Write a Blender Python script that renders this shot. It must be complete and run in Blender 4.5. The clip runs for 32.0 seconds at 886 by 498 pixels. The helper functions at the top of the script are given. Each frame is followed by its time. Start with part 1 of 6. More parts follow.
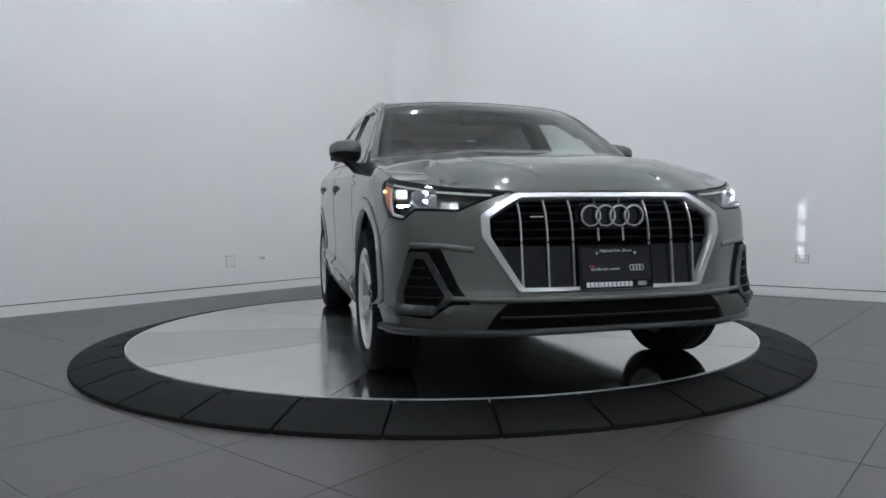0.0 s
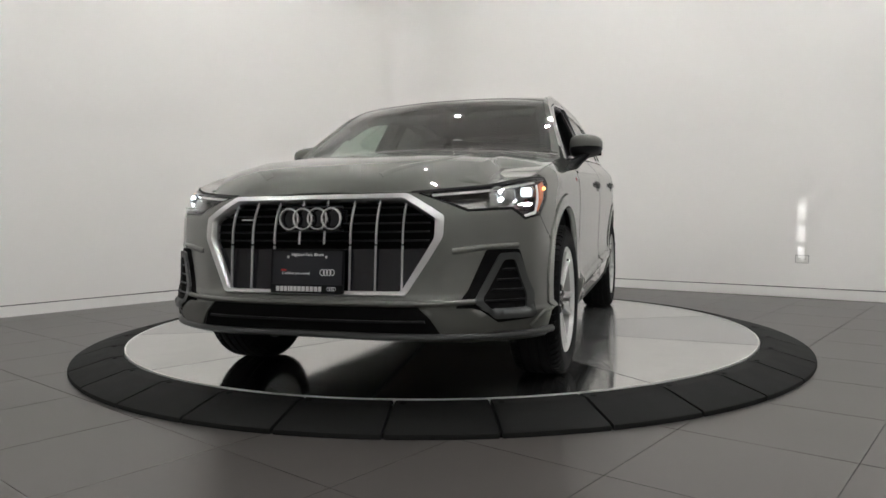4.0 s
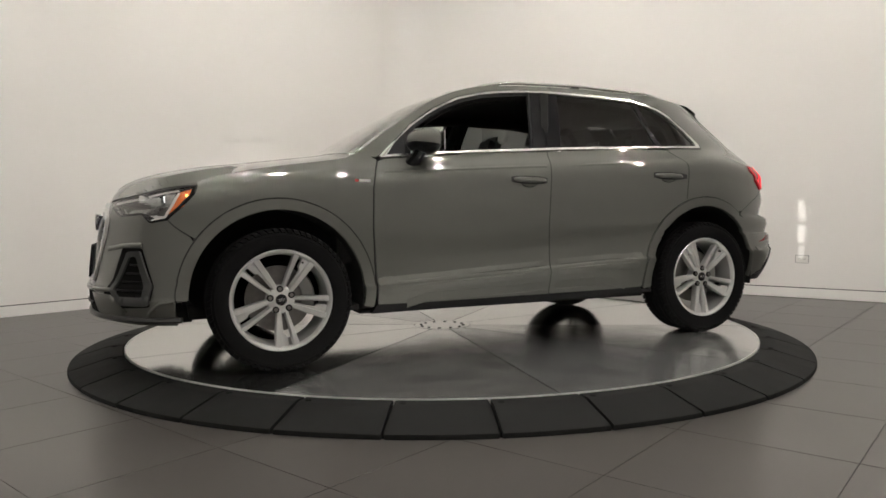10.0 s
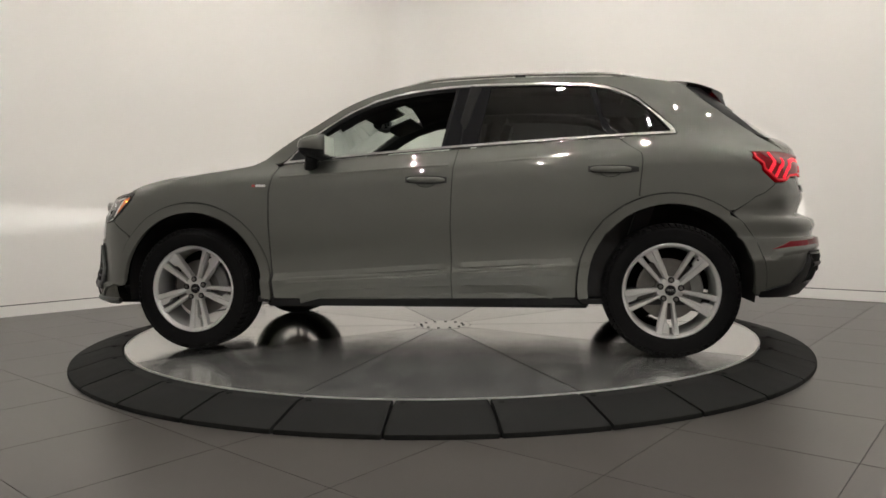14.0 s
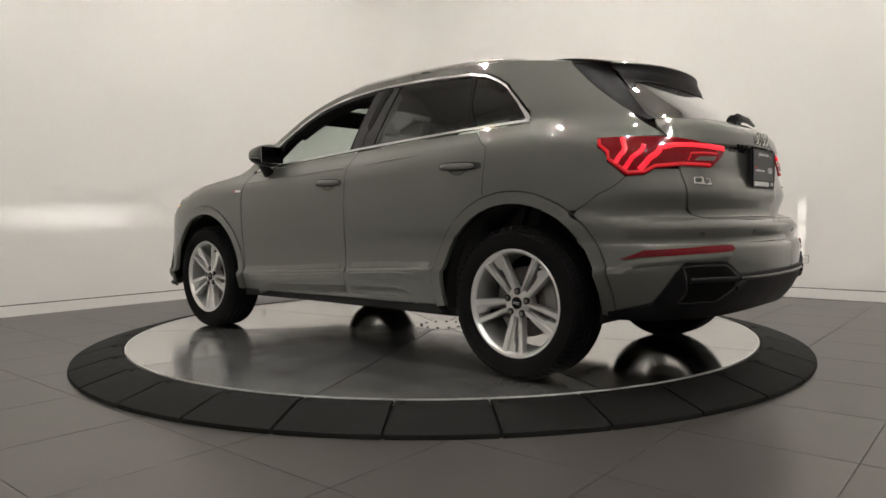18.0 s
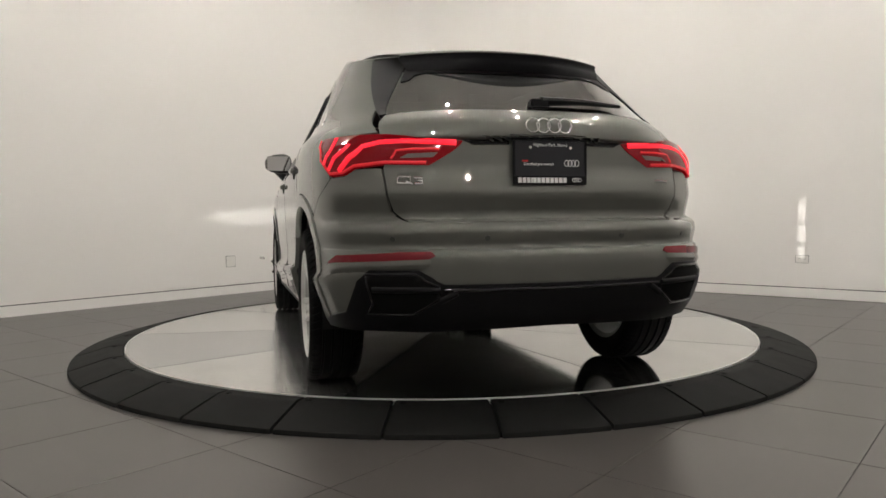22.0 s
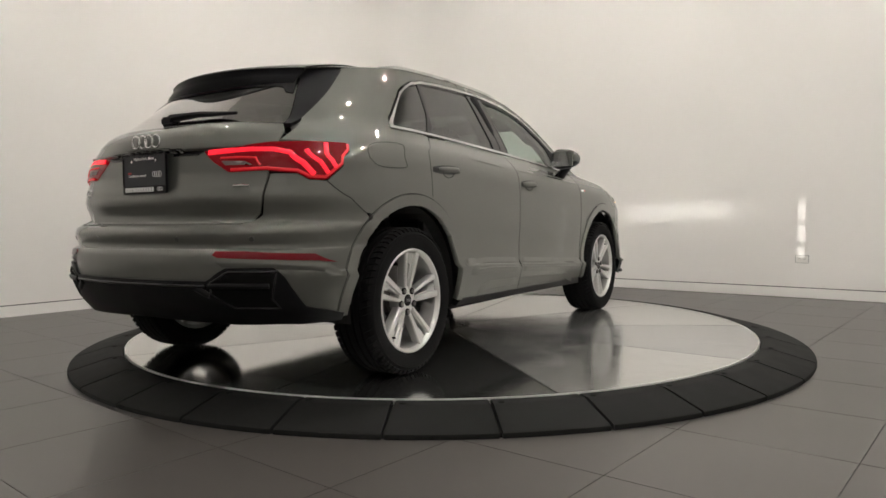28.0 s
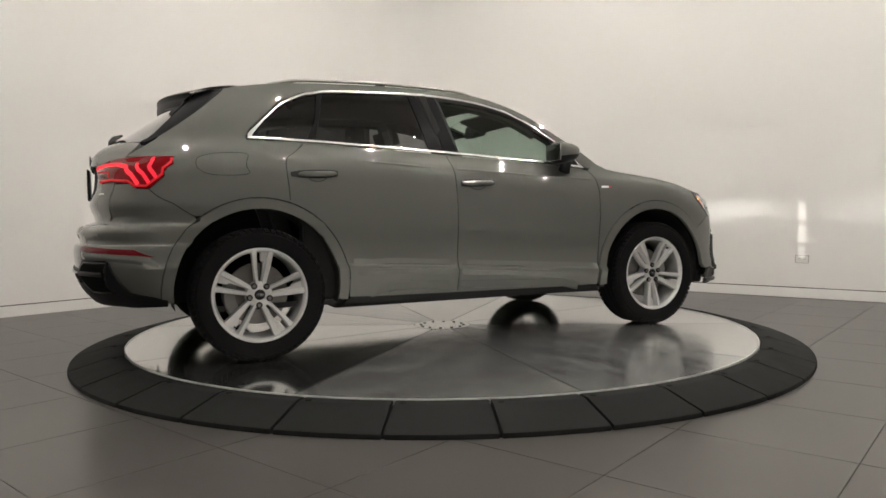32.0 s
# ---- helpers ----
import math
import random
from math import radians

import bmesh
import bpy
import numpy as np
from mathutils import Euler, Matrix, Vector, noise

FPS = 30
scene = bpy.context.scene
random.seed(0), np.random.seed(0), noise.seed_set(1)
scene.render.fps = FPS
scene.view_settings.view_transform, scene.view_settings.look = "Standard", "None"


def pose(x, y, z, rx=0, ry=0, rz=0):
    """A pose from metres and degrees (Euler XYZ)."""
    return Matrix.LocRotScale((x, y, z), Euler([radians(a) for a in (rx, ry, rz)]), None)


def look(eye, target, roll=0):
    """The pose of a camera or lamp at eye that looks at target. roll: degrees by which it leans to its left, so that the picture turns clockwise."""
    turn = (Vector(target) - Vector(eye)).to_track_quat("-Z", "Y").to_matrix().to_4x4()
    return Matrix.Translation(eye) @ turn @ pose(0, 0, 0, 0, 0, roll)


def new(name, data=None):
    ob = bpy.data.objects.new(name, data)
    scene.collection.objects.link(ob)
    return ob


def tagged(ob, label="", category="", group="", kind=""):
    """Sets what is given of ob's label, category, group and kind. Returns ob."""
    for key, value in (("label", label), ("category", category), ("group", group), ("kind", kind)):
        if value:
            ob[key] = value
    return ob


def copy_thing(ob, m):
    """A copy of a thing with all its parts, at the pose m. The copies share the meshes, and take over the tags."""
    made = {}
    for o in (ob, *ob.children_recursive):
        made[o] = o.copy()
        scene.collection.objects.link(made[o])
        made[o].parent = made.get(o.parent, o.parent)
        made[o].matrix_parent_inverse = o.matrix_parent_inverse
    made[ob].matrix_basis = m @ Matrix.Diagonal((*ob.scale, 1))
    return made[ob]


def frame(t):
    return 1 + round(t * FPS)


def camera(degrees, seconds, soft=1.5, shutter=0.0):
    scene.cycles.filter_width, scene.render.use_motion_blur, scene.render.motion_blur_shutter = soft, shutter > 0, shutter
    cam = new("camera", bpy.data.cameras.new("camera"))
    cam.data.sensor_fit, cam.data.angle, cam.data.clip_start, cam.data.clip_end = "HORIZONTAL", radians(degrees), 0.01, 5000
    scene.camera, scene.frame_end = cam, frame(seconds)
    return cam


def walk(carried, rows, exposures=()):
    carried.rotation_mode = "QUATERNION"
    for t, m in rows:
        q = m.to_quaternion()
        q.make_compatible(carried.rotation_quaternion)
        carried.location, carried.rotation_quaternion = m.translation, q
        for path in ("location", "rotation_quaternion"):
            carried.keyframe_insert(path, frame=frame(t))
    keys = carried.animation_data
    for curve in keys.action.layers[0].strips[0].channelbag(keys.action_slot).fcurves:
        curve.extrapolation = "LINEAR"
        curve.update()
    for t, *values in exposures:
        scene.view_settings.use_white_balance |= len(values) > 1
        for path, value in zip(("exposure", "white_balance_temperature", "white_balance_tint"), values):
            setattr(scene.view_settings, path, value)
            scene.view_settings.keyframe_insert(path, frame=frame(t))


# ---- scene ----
cam = camera(65.15, 32.0, soft=1.6)
DISC_Z = 0.075
EYE = (0.0, -4.868, 0.818)
AIM = pose(*EYE, 87.55, 0.66, -0.17)
walk(cam, [(0.0, AIM), (32.0, AIM)], [
    (0.0, -0.22, 5350, 8), (0.5, -0.22, 5300, 8), (1.0, -0.22, 5350, 8), (1.4, -0.17, 5750, 8), (1.8, -0.12, 6100, 8), (2.3, -0.10, 6000, 8), (2.8, -0.05, 5900, 8), (3.5, -0.05, 5900, 8), (4.5, 0.0, 6300, 10),
    (5.5, 0.0, 6500, 10), (8.0, 0.0, 6500, 10), (13.0, 0.0, 6500, 10), (20.0, 0.0, 6500, 10), (32.0, 0.0, 6500, 10)])

# angle of the car and the disc, degrees
TURN = [(0.0, -75.7), (1.8, -90.3), (6.0, -125.2), (9.0, -149.4), (12.0, -173.5), (13.0, -181.4), (16.5, -209.9),
        (20.0, -238.2), (24.0, -270.0), (28.0, -302.0), (30.0, -318.25), (32.0, -334.45)]
CAR_OFF = (-0.050, 0.176)

# ---- light ----
world = bpy.data.worlds.new("world")
scene.world = world
world.use_nodes = True
sky = world.node_tree.nodes.new("ShaderNodeTexSky")
sky.sky_type, sky.sun_disc = "NISHITA", False
sky.sun_elevation, sky.sun_rotation = radians(8), radians(238)
bg = world.node_tree.nodes["Background"]
bg.inputs["Strength"].default_value = 0.15
world.node_tree.links.new(sky.outputs[0], bg.inputs[0])
LAMP = 10600.0          # radiance of the ceiling downlights
LAMP_COLOR = (1.0, 0.945, 0.872)
BEAM = 1.6           # radiance of the lit lamps of the car


# ---- materials ----
def mat(name, color, rough=0.5, metal=0.0, coat=0.0, grain=0.0, scale=40.0, bump=0.0, bscale=200.0, emit=0.0, ecol=None, trans=0.0, alpha=1.0,
        ior=1.45, rvar=0.0, stretch=(1, 1, 1), spec=0.5):
    m = bpy.data.materials.new(name)
    m.use_nodes = True
    nt = m.node_tree
    b = nt.nodes["Principled BSDF"]
    b.inputs["Base Color"].default_value = (*color, 1)
    b.inputs["Roughness"].default_value = rough
    b.inputs["Metallic"].default_value = metal
    b.inputs["Coat Weight"].default_value = coat
    b.inputs["Coat Roughness"].default_value = 0.008
    b.inputs["Transmission Weight"].default_value = trans
    b.inputs["Alpha"].default_value = alpha
    b.inputs["IOR"].default_value = ior
    b.inputs["Specular IOR Level"].default_value = spec
    if emit:
        b.inputs["Emission Color"].default_value = (*(ecol or color), 1)
        b.inputs["Emission Strength"].default_value = emit
    if grain or bump or rvar:
        tc = nt.nodes.new("ShaderNodeTexCoord")
        mp = nt.nodes.new("ShaderNodeMapping")
        mp.inputs["Scale"].default_value = stretch
        nt.links.new(tc.outputs["Object"], mp.inputs[0])
        n1 = nt.nodes.new("ShaderNodeTexNoise")
        n1.inputs["Scale"].default_value, n1.inputs["Detail"].default_value = scale, 6
        n2 = nt.nodes.new("ShaderNodeTexNoise")
        n2.inputs["Scale"].default_value, n2.inputs["Detail"].default_value = bscale, 2
        nt.links.new(mp.outputs[0], n1.inputs[0])
        nt.links.new(mp.outputs[0], n2.inputs[0])
        if grain:
            mx = nt.nodes.new("ShaderNodeMix")
            mx.data_type = "RGBA"
            mx.inputs["A"].default_value = (*[c * (1 - grain) for c in color], 1)
            mx.inputs["B"].default_value = (*[min(1, c * (1 + grain)) for c in color], 1)
            nt.links.new(n1.outputs["Fac"], mx.inputs["Factor"])
            nt.links.new(mx.outputs["Result"], b.inputs["Base Color"])
        if rvar:
            mr = nt.nodes.new("ShaderNodeMapRange")
            mr.inputs["To Min"].default_value, mr.inputs["To Max"].default_value = max(0.01, rough - rvar), rough + rvar
            nt.links.new(n1.outputs["Fac"], mr.inputs["Value"])
            nt.links.new(mr.outputs["Result"], b.inputs["Roughness"])
        if bump:
            bp = nt.nodes.new("ShaderNodeBump")
            bp.inputs["Strength"].default_value, bp.inputs["Distance"].default_value = bump, 0.002
            nt.links.new(n2.outputs["Fac"], bp.inputs["Height"])
            nt.links.new(bp.outputs["Normal"], b.inputs["Normal"])
    return m


WALL = mat("white_wall_paint", (0.80, 0.785, 0.76), 0.55, grain=0.006, scale=1.3)
TRIMW = mat("white_baseboard_paint", (0.80, 0.79, 0.765), 0.4, grain=0.02, scale=3)
GAP = mat("dark_joint", (0.02, 0.02, 0.02), 0.9)
CEIL = mat("ceiling_paint", (0.70, 0.69, 0.67), 0.8, grain=0.03, scale=2)
# for the unseen walls behind the camera; grey chosen for the light they return
BACKWALL = mat("grey_back_wall_paint", (0.45, 0.44, 0.43), 0.6, grain=0.04, scale=1.5)
TILE = mat("grey_floor_tile", (0.062, 0.057, 0.053), 0.30, grain=0.08, scale=1.6, bump=0.04, bscale=160, spec=0.55)
GROUT = mat("dark_grout", (0.035, 0.033, 0.030), 0.85, grain=0.1)
RUBBER = mat("black_rubber_ramp", (0.010, 0.0104, 0.010), 0.7, spec=0.12, grain=0.25, scale=9, bump=0.15, bscale=300, rvar=0.1)
STEEL = mat("brushed_steel", (0.60, 0.60, 0.585), 0.09, metal=0.99, grain=0.12, scale=3.2, rvar=0.04, bump=0.02, bscale=60, stretch=(1, 2, 1))
# darker tone stands for how this plate's brushing reflects; the blotches are wear
STEEL_DARK = mat("worn_brushed_steel", (0.46, 0.465, 0.465), 0.20, metal=0.93, grain=0.55, scale=2.6, rvar=0.16, bump=0.02, bscale=60, stretch=(3, 1, 1))
STEEL_MID = mat("smudged_brushed_steel", (0.59, 0.59, 0.575), 0.17, metal=0.94, grain=0.30, scale=2.8, rvar=0.13, bump=0.02, bscale=60, stretch=(2, 2, 1))
STEEL_RIM = mat("polished_steel_edge", (0.80, 0.80, 0.77), 0.30, metal=0.4)
PLASTIC_W = mat("white_plastic", (0.75, 0.74, 0.71), 0.35)
PAINT = mat("grey_metallic_paint", (0.096, 0.100, 0.089), 0.52, metal=0.58, coat=1.0, grain=0.06, scale=900, spec=0.35)
PAINT.node_tree.nodes["Principled BSDF"].inputs["Coat IOR"].default_value = 1.80
PAINT.node_tree.nodes["Principled BSDF"].inputs["Coat Roughness"].default_value = 0.018
BLACK = mat("black_plastic", (0.006, 0.006, 0.007), 0.42, spec=0.18, bump=0.1, bscale=500)
GLOSSB = mat("gloss_black", (0.006, 0.006, 0.008), 0.10, coat=0.25, spec=0.4)
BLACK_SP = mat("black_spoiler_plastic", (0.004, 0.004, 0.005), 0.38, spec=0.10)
DARK = mat("dark_cavity", (0.005, 0.005, 0.005), 0.9, spec=0.1)
CHROME = mat("satin_chrome", (0.74, 0.74, 0.73), 0.20, metal=0.92)
SILVER = mat("silver_grille_paint", (0.62, 0.62, 0.62), 0.30, metal=0.85)
TYRE = mat("tyre_rubber", (0.0055, 0.0055, 0.0058), 0.75, spec=0.1, grain=0.2, scale=20, bump=0.12, bscale=260)
BARREL = mat("silver_rim_barrel", (0.38, 0.38, 0.37), 0.4, metal=0.4)
ALLOY = mat("silver_alloy_paint", (0.66, 0.66, 0.65), 0.30, metal=0.70, coat=0.4)
IRON = mat("brake_iron", (0.22, 0.21, 0.20), 0.45, metal=0.9, grain=0.2, scale=30)
# weak emission in the lens stands for light spilling from the lit strips
RED = mat("red_lamp_lens", (0.075, 0.001, 0.004), 0.08, coat=0.0, spec=0.4, emit=0.07, ecol=(1.0, 0.01, 0.02))
RED_GLOW = mat("lit_red_lamp", (0.9, 0.02, 0.03), 0.2, emit=0.85, ecol=(1.0, 0.010, 0.035))
RED_DIM = mat("dim_red_lamp", (0.6, 0.02, 0.03), 0.2, emit=0.13, ecol=(1.0, 0.008, 0.02))
REFLECTOR = mat("red_reflector", (0.13, 0.007, 0.012), 0.2, coat=0.2, spec=0.3, grain=0.2, scale=300)
AMBER = mat("amber_lens", (0.75, 0.16, 0.02), 0.15, coat=1.0)
AMBER_GLOW = mat("lit_amber_bulb", (1.0, 0.45, 0.1), 0.3, emit=5.0, ecol=(1.0, 0.42, 0.08))
PROJECTOR = mat("lit_projector", (1.0, 1.0, 1.0), 0.3, emit=60.0, ecol=(0.93, 1.0, 1.0))
LED = mat("lit_white_led", (1.0, 1.0, 1.0), 0.3, emit=BEAM, ecol=(0.90, 0.98, 1.0))
SEAT = mat("black_seat_leather", (0.016, 0.016, 0.017), 0.5, bump=0.2, bscale=120)
DASH = mat("black_dashboard", (0.014, 0.014, 0.015), 0.6, bump=0.15, bscale=300)
GREYP = mat("dark_grey_trim_paint", (0.038, 0.040, 0.039), 0.38, metal=0.3)
WHITE = mat("white_print", (0.72, 0.72, 0.72), 0.5)
PLATE = mat("black_plate", (0.012, 0.013, 0.017), 0.35)
REDP = mat("red_print", (0.4, 0.02, 0.02), 0.5)
MIRRORG = mat("mirror_glass", (0.8, 0.8, 0.8), 0.02, metal=1.0)


def pane(name, tint, clear, coat=0.09):
    """Thin tinted glass: a see-through tint under a glossy surface."""
    m = bpy.data.materials.new(name)
    m.use_nodes = True
    nt = m.node_tree
    nt.nodes.clear()
    out = nt.nodes.new("ShaderNodeOutputMaterial")
    tr = nt.nodes.new("ShaderNodeBsdfTransparent")
    tr.inputs[0].default_value = (*[t * clear for t in tint], 1)
    gl = nt.nodes.new("ShaderNodeBsdfGlossy")
    gl.inputs["Color"].default_value = (1, 1, 1, 1)
    gl.inputs["Roughness"].default_value = 0.01
    lw = nt.nodes.new("ShaderNodeLayerWeight")
    lw.inputs["Blend"].default_value = 0.5
    pw = nt.nodes.new("ShaderNodeMath")
    pw.operation = "POWER"
    pw.inputs[1].default_value = 4.5
    nt.links.new(lw.outputs["Facing"], pw.inputs[0])
    fr = nt.nodes.new("ShaderNodeMath")
    fr.operation = "MULTIPLY_ADD"
    fr.inputs[1].default_value, fr.inputs[2].default_value = 0.9, coat
    nt.links.new(pw.outputs[0], fr.inputs[0])
    mx = nt.nodes.new("ShaderNodeMixShader")
    nt.links.new(fr.outputs[0], mx.inputs[0])
    nt.links.new(tr.outputs[0], mx.inputs[1])
    nt.links.new(gl.outputs[0], mx.inputs[2])
    nt.links.new(mx.outputs[0], out.inputs[0])
    return m


GLASS_F = pane("front_side_glass", (0.82, 0.93, 0.86), 0.95, 0.06)
GLASS_W = pane("windscreen_glass", (0.80, 0.92, 0.86), 0.80, 0.20)
GLASS_D = pane("dark_privacy_glass", (0.85, 0.90, 0.88), 0.16, 0.08)
GLASS_R = pane("rear_window_glass", (0.85, 0.90, 0.88), 0.18, 0.36)
LENS = pane("clear_lamp_lens", (0.97, 0.98, 0.98), 0.95)


# ---- mesh helpers ----
def mesh_ob(name, verts, faces, material, parent=None, label="", smooth=False, normals=None):
    me = bpy.data.meshes.new(name)
    me.from_pydata([tuple(map(float, v)) for v in verts], [], faces)
    me.update()
    if smooth:
        me.polygons.foreach_set("use_smooth", [True] * len(me.polygons))
    if normals is not None:
        me.normals_split_custom_set_from_vertices([tuple(map(float, n)) for n in normals])
    me.materials.append(material)
    ob = new(name, me)
    if parent is not None:
        ob.parent = parent
    if label:
        tagged(ob, label)
    return ob


def part(name, bm, material, parent=None, label="", smooth=False, sharp=35):
    me = bpy.data.meshes.new(name)
    bm.normal_update()
    bm.to_mesh(me)
    bm.free()
    me.materials.append(material)
    if smooth:
        me.polygons.foreach_set("use_smooth", [True] * len(me.polygons))
        me.set_sharp_from_angle(angle=radians(sharp))
    ob = new(name, me)
    if parent is not None:
        ob.parent = parent
    if label:
        tagged(ob, label)
    return ob


def box(bm, x0, x1, y0, y1, z0, z1, bevel=0.0, m=None):
    r = bmesh.ops.create_cube(bm, size=1.0)
    vs = r["verts"]
    for v in vs:
        v.co = Vector(((x0 + x1) / 2 + v.co.x * (x1 - x0), (y0 + y1) / 2 + v.co.y * (y1 - y0), (z0 + z1) / 2 + v.co.z * (z1 - z0)))
    if m is not None:
        bmesh.ops.transform(bm, matrix=m, verts=vs)
    if bevel:
        es = list({e for v in vs for e in v.link_edges})
        bmesh.ops.bevel(bm, geom=es, offset=bevel, segments=2, affect="EDGES", clamp_overlap=True)
    return bm


def cyl(bm, r, depth, m, seg=24, r2=None, bevel=0.0):
    g = bmesh.ops.create_cone(bm, cap_ends=True, segments=seg, radius1=r, radius2=r if r2 is None else r2, depth=depth, matrix=m)
    if bevel:
        es = [e for e in {e for v in g["verts"] for e in v.link_edges} if len(e.link_faces) == 2 and e.calc_face_angle(0) > 1.0]
        bmesh.ops.bevel(bm, geom=es, offset=bevel, segments=2, affect="EDGES", clamp_overlap=True)
    return bm


def tube(points, r, seg=8, closed=False, flat=1.0, up=None):
    """A sweep of round or flattened section along points."""
    P = [Vector(q) for q in points]
    n = len(P)
    bm = bmesh.new()
    rings = []
    for i, q in enumerate(P):
        a = P[(i - 1) % n] if closed or i else P[0]
        b = P[(i + 1) % n] if closed or i < n - 1 else P[-1]
        t = (b - a).normalized()
        u = Vector(up[i] if isinstance(up, list) else up) if up is not None else (Vector((0, 0, 1)) if abs(t.z) < 0.95 else Vector((1, 0, 0)))
        s = t.cross(u).normalized()
        k = s.cross(t).normalized()
        rr = r[i] if isinstance(r, (list, tuple)) else r
        rings.append([bm.verts.new(q + s * math.cos(j / seg * math.tau) * rr + k * math.sin(j / seg * math.tau) * rr * flat) for j in range(seg)])
    for i in range(n if closed else n - 1):
        A, B = rings[i], rings[(i + 1) % n]
        for j in range(seg):
            bm.faces.new((A[j], A[(j + 1) % seg], B[(j + 1) % seg], B[j]))
    if not closed:
        bm.faces.new(rings[0])
        bm.faces.new(rings[-1][::-1])
    bmesh.ops.recalc_face_normals(bm, faces=bm.faces)
    return bm


def lathe(profile, seg=48, axis="y"):
    """Turns a profile of (radius, along) round an axis."""
    bm = bmesh.new()
    rows = []
    for r, a in profile:
        row = []
        for j in range(seg):
            c, s = math.cos(j / seg * math.tau) * r, math.sin(j / seg * math.tau) * r
            row.append(bm.verts.new((c, a, s) if axis == "y" else (c, s, a)))
        rows.append(row)
    for i in range(len(rows) - 1):
        for j in range(seg):
            k = (j + 1) % seg
            bm.faces.new((rows[i][j], rows[i][k], rows[i + 1][k], rows[i + 1][j]))
    bmesh.ops.recalc_face_normals(bm, faces=bm.faces)
    return bm


def spline(xs, ys):
    """A smooth curve that keeps the rise and fall of its knots."""
    xs, ys = np.array(xs, float), np.array(ys, float)
    if xs[0] > xs[-1]:
        xs, ys = xs[::-1], ys[::-1]
    h = np.diff(xs)
    d = np.diff(ys) / h
    m = np.zeros(len(xs))
    m[0], m[-1] = d[0], d[-1]
    for i in range(1, len(xs) - 1):
        if d[i - 1] * d[i] > 0:
            w1, w2 = 2 * h[i] + h[i - 1], h[i] + 2 * h[i - 1]
            m[i] = (w1 + w2) / (w1 / d[i - 1] + w2 / d[i])

    def f(x):
        x = np.asarray(x, float)
        xc = np.clip(x, xs[0], xs[-1])
        i = np.clip(np.searchsorted(xs, xc) - 1, 0, len(h) - 1)
        t = (xc - xs[i]) / h[i]
        v = ((1 + 2 * t) * (1 - t) ** 2 * ys[i] + t * (1 - t) ** 2 * h[i] * m[i] + t * t * (3 - 2 * t) * ys[i + 1] + t * t * (t - 1) * h[i] * m[i + 1])
        return v + np.where(x < xs[0], (x - xs[0]) * m[0], 0) + np.where(x > xs[-1], (x - xs[-1]) * m[-1], 0)
    return f


# ---- the room ----
# walls stand at right angles, turned 40 degrees to the view
U_R = Vector((0.766, -0.643, 0))     # along the right wall
U_L = Vector((-0.643, -0.766, 0))    # along the left wall
CORNER = Vector((-0.406, 5.30, 0))
ROOM, HIGH = 11.2, 5.4


def room_point(a, b, z):
    """a metres along the right wall, b metres along the left one."""
    return CORNER + U_R * a + U_L * b + Vector((0, 0, z))


def slab(name, a0, a1, b0, b1, z0, z1, material, parent=None, label="", bevel=0.0):
    bm = bmesh.new()
    box(bm, a0, a1, b0, b1, z0, z1, bevel)
    m = Matrix(((U_R.x, U_L.x, 0, CORNER.x), (U_R.y, U_L.y, 0, CORNER.y), (0, 0, 1, 0), (0, 0, 0, 1)))
    bmesh.ops.transform(bm, matrix=m, verts=bm.verts)
    bmesh.ops.recalc_face_normals(bm, faces=bm.faces)
    return part(name, bm, material, parent, label)


